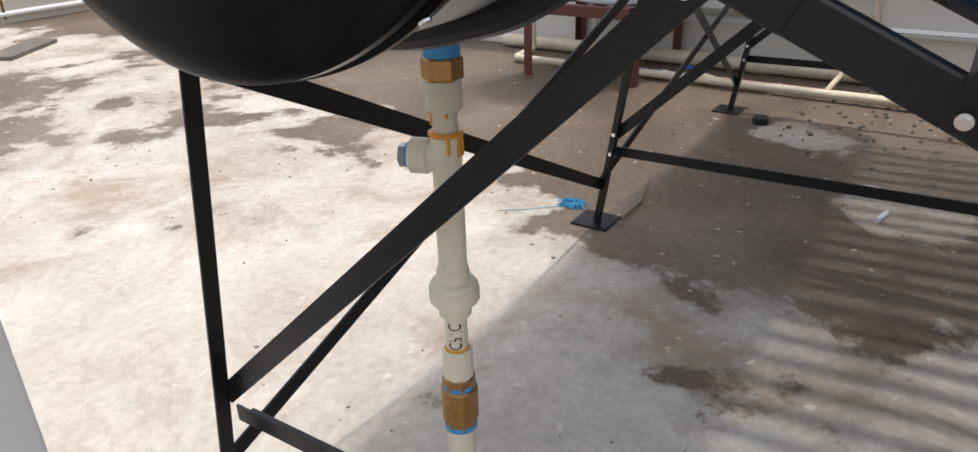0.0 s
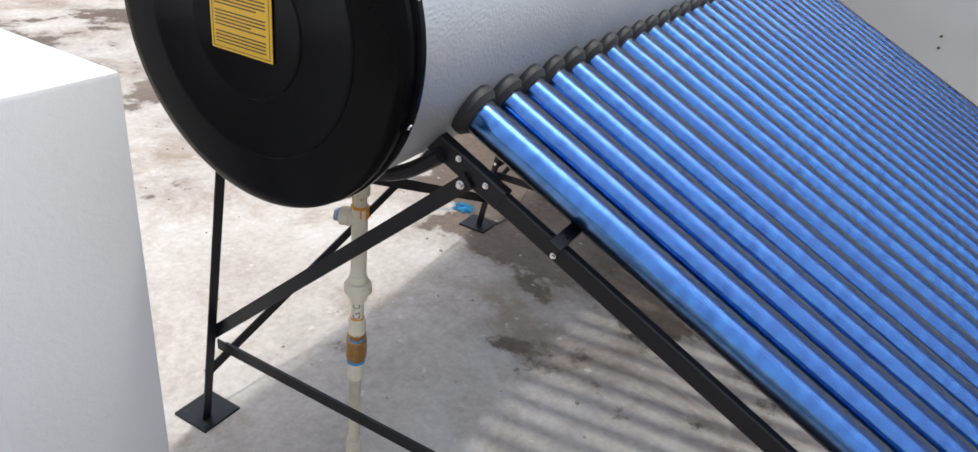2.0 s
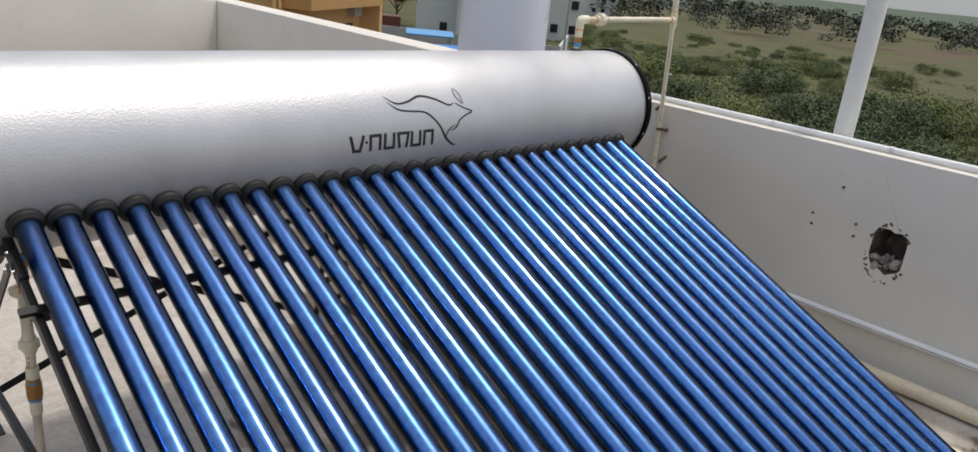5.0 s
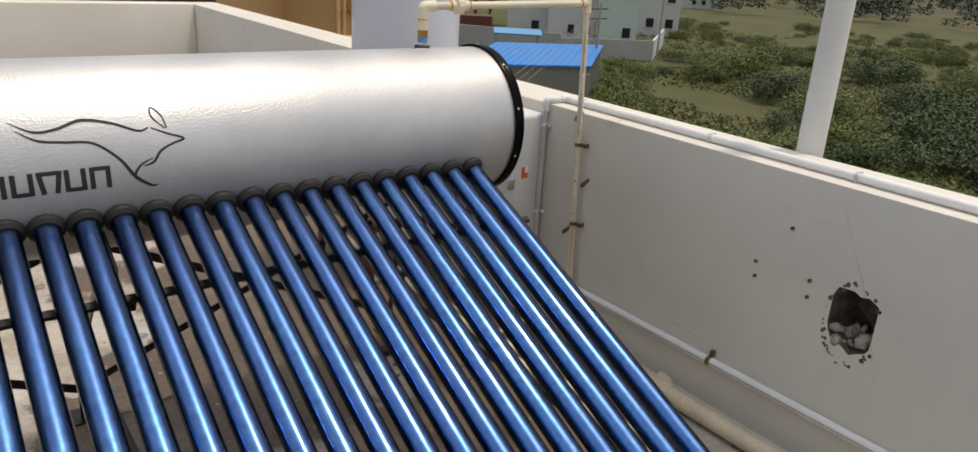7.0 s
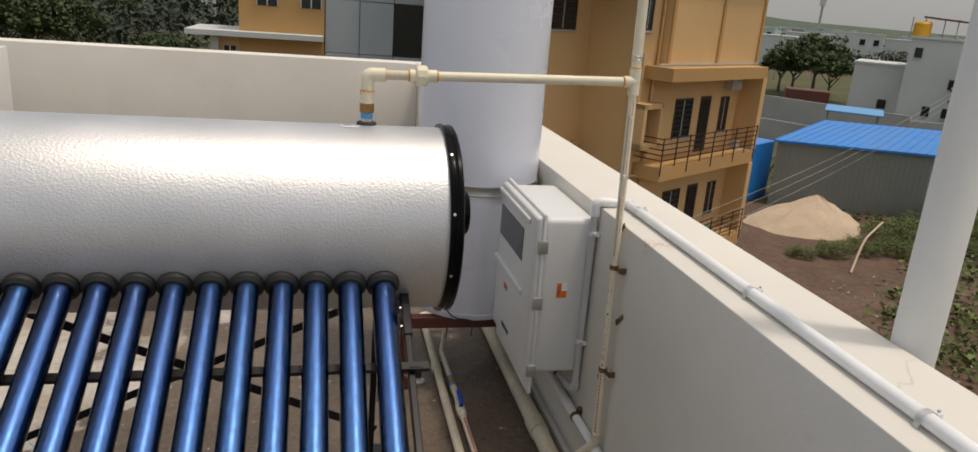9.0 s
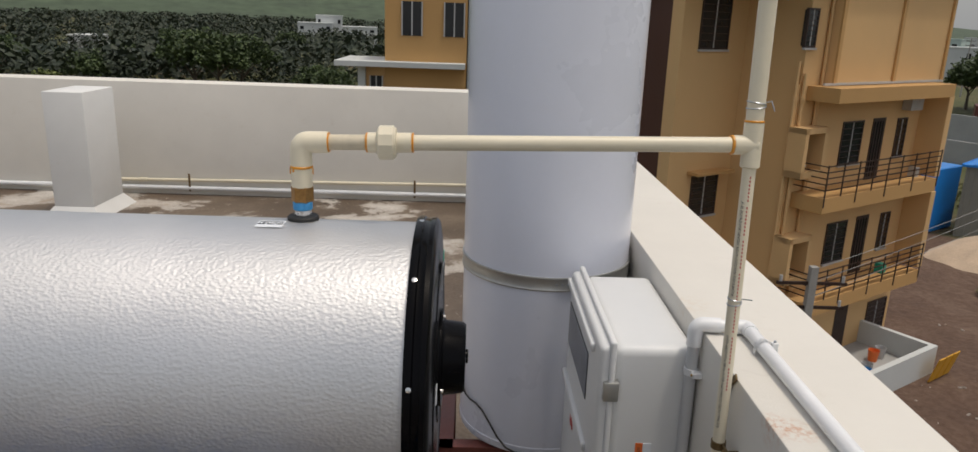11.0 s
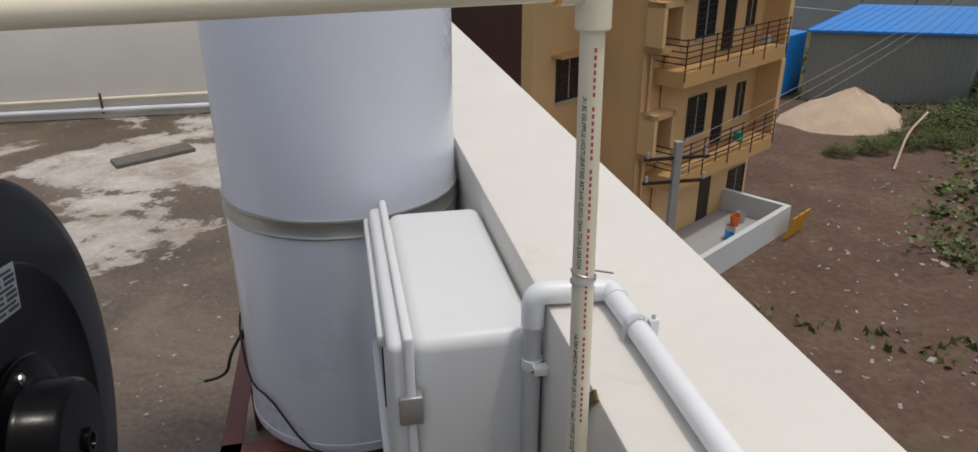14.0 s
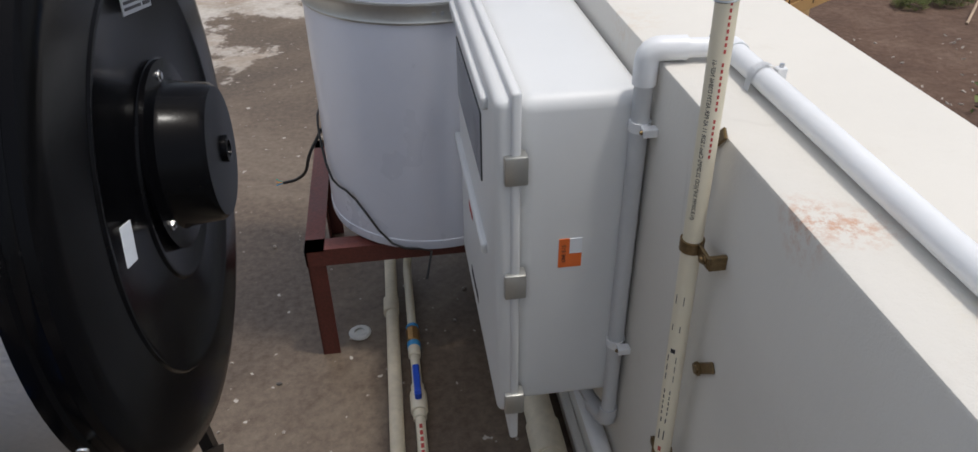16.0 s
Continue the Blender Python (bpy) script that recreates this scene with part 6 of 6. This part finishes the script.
x, y = at_az(38.0, 104)
house("house", "pale grey house with dark windows", x, y, 7.5, 9, 6.2, -42, PALE_HOUSE, 2, 3)
x, y = at_az(41.0, 100)
house("house", "tall pale grey house with dark windows", x, y, 6.0, 9, 9.6, -42, PALE_HOUSE, 3, 3)
x, y = at_az(44.6, 98)
house("house", "pale green house block with small windows", x, y, 5.0, 8, 6.9, -46, MINT, 2, 2)
x, y = at_az(46.4, 118)
house("house", "white house with three storeys", x, y, 8.5, 9, 11.0, -48, PALE_HOUSE, 3, 3)
for az, d, w, h in ((33.2, 230, 12, 8), (36.0, 240, 14, 9), (39.5, 250, 16, 8), (50.5, 210, 10, 6), (47.5, 260, 18, 11), (31.5, 210, 9, 7)):
    x, y = at_az(az, d)
    house("house", "small far pale house", x, y, w, 9, h, -40, PALE_HOUSE, 2, 4)
town = random.Random(17)
for _ in range(46):
    x, y = at_az(town.uniform(27, 58), town.uniform(270, 620))
    house("house", "small far pale house", x, y, town.uniform(7, 16), 9, town.uniform(4, 10), town.uniform(-60, -20), town.choice((PALE_HOUSE, PALE_HOUSE, MINT, GREY_WALL)), 2, 3)
for az, d, w, h in ((-12.8, 210, 9, 7.0), (-11.5, 215, 7, 9.0), (-10.2, 225, 12, 6.0), (-27.5, 190, 6, 3.2)):
    x, y = at_az(az, d)
    house("house", "white far house among trees", x, y, w, 9, h, 10, PALE_HOUSE, 3, 4)
for az, d, z in ((42.6, 101, 9.9), (48.3, 120, 11.3)):
    x, y = at_az(az, d)
    tagged(part("water_tank", lathe([(0.0, 0), (0.9, 0), (0.95, 0.1), (0.95, 1.4), (0.8, 1.6), (0.0, 1.7)], 24, Matrix.Translation((x, y + 3, GROUND + z))), YELLOW_TANK), "yellow plastic water tank on a roof", "water tank", group="roof tanks")
x, y = at_az(41.8, 102)
tagged(part("terrace_roof", box((0, 0, 0), (4.5, 4, 0.15), 0, 1, pose(x, y + 1, GROUND + 12.0, 0, 4, -42)), RED_STEEL, smooth=False), "red sheet roof over the terrace", "roof")
for k in range(4):
    o = tagged(part("roof_post", rod(Vector((x + (0.3 if k % 2 else 3.0), y + 1.2 + (0 if k < 2 else 2) - (0.3 if k % 2 else 2.6) * 0.85 + 0.0, GROUND + 9.6)), Vector((x + (0.3 if k % 2 else 3.0), y + 1.2 + (0 if k < 2 else 2) - (0.3 if k % 2 else 2.6) * 0.85, GROUND + 12.0)), 0.06, 8), GREY_WALL), "thin steel post under the terrace roof", "post", group="terrace posts")


def far_wall(az0, d0, az1, d1, h, mat):
    a, b = Vector((*at_az(az0, d0), GROUND)), Vector((*at_az(az1, d1), GROUND))
    o = part("compound_wall", bar(a + Vector((0, 0, h / 2)), b + Vector((0, 0, h / 2)), 0.25, h), mat, None, smooth=False)
    tagged(o, "grey cement compound wall behind the shed", "wall", group="compound walls", kind="structure")


far_wall(27, 92, 42, 82, 2.6, GREY_WALL)
far_wall(42, 82, 48.8, 86, 2.2, GREY_WALL)
far_wall(28, 76, 37.5, 70, 1.8, GREY_WALL)
far_wall(48.8, 86, 49.5, 104, 2.2, PALE_HOUSE)
x, y = at_az(34.0, 100)
tagged(part("masonry_stack", box((0, 0, 0), (5, 3, 2.6), 0.05, 1, pose(x, y, GROUND, 0, 0, -30)), RED_STEEL, smooth=False), "low red masonry pile by the road", "bricks")
cano = thing("blue_canopy", "pale blue sheet canopy on thin posts", "canopy", (*at_az(36.8, 66), GROUND))
part("sheet", box((0, 0, 3.7), (4.2, 3, 3.82), 0, 1, pose(0, 0, 0, 4, 0, -38)), PALE_BLUE, cano, smooth=False)
for px, py in ((0.2, 0.2), (3.9, 0.2), (0.2, 2.7), (3.9, 2.7)):
    p = pose(0, 0, 0, 0, 0, -38) @ Vector((px, py, 0))
    part("post", rod((p.x, p.y, 0), (p.x, p.y, 3.75), 0.06, 8), GREY_WALL, cano)


def pole(az, d, h):
    x, y = at_az(az, d)
    ob = thing("power_pole", "concrete power pole with cross arms", "pole", (x, y, GROUND), "power poles")
    part("shaft", rod((0, 0, 0), (0, 0, h), 0.14, 10, 0.09), POLE, ob)
    for z in (h - 0.4, h - 1.1):
        arm = part("cross_arm", bar((-0.8, 0, z), (0.8, 0, z), 0.07, 0.09), RAILING, ob)
        for dx in (-0.7, 0.0, 0.7):
            part("insulator", rod((dx, 0, z + 0.04), (dx, 0, z + 0.2), 0.04, 8), FRAME_W, arm)
    return Vector((x, y, GROUND + h))


ends = [pole(44.5, 57, 7.2), pole(49.2, 92, 9.0), pole(33.0, 150, 9.5), pole(35.4, 160, 10)]
near_p = Vector((11.3, 16.6, 0))
ob = thing("power_pole", "concrete power pole beside the building", "pole", (near_p.x, near_p.y, GROUND), "power poles")
part("shaft", box((-0.1, -0.09, 0), (0.1, 0.09, 4.3), 0.01, 1), POLE, ob, smooth=False)
for z in (3.85, 3.2):
    arm = part("cross_arm", bar((-0.9, 0, z), (0.9, 0, z), 0.06, 0.08), RAILING, ob, smooth=False)
    for dx in (-0.8, 0.8):
        part("insulator", rod((dx, 0, z + 0.04), (dx, 0, z + 0.2), 0.04, 8), FRAME_W, arm)
for k, dz in ((0, 0), (1, -0.35), (2, -0.75)):
    a, b = Vector((near_p.x, near_p.y, GROUND + 4.2 + dz)), ends[0] + Vector((0, 0, dz))
    pts = [a.lerp(b, t / 14) - Vector((0, 0, 2.2 * (t / 14) * (1 - t / 14))) for t in range(15)]
    tagged(part("overhead_wire", hose(pts, 0.007, 5), GREY_WALL), "thin overhead wire to the power pole", "wire", group="overhead wires")
x, y = at_az(35.2, 420)
mast = thing("phone_mast", "thin lattice phone mast on the horizon", "mast", (x, y, GROUND))
part("shaft", rod((0, 0, 0), (0, 0, 26), 1.0, 4, 0.5), GREY_WALL, mast)
part("head", rod((0, 0, 20), (0, 0, 25), 1.6, 8), PALE_HOUSE, mast)
tagged(part("bamboo", hose([(24.5, 24.2, GROUND + 0.05), (26.0, 25.6, GROUND + 1.1), (28.0, 27.0, GROUND + 1.5)], 0.05, 8, 0.8), SAND), "long bent bamboo cane in the soil", "cane")
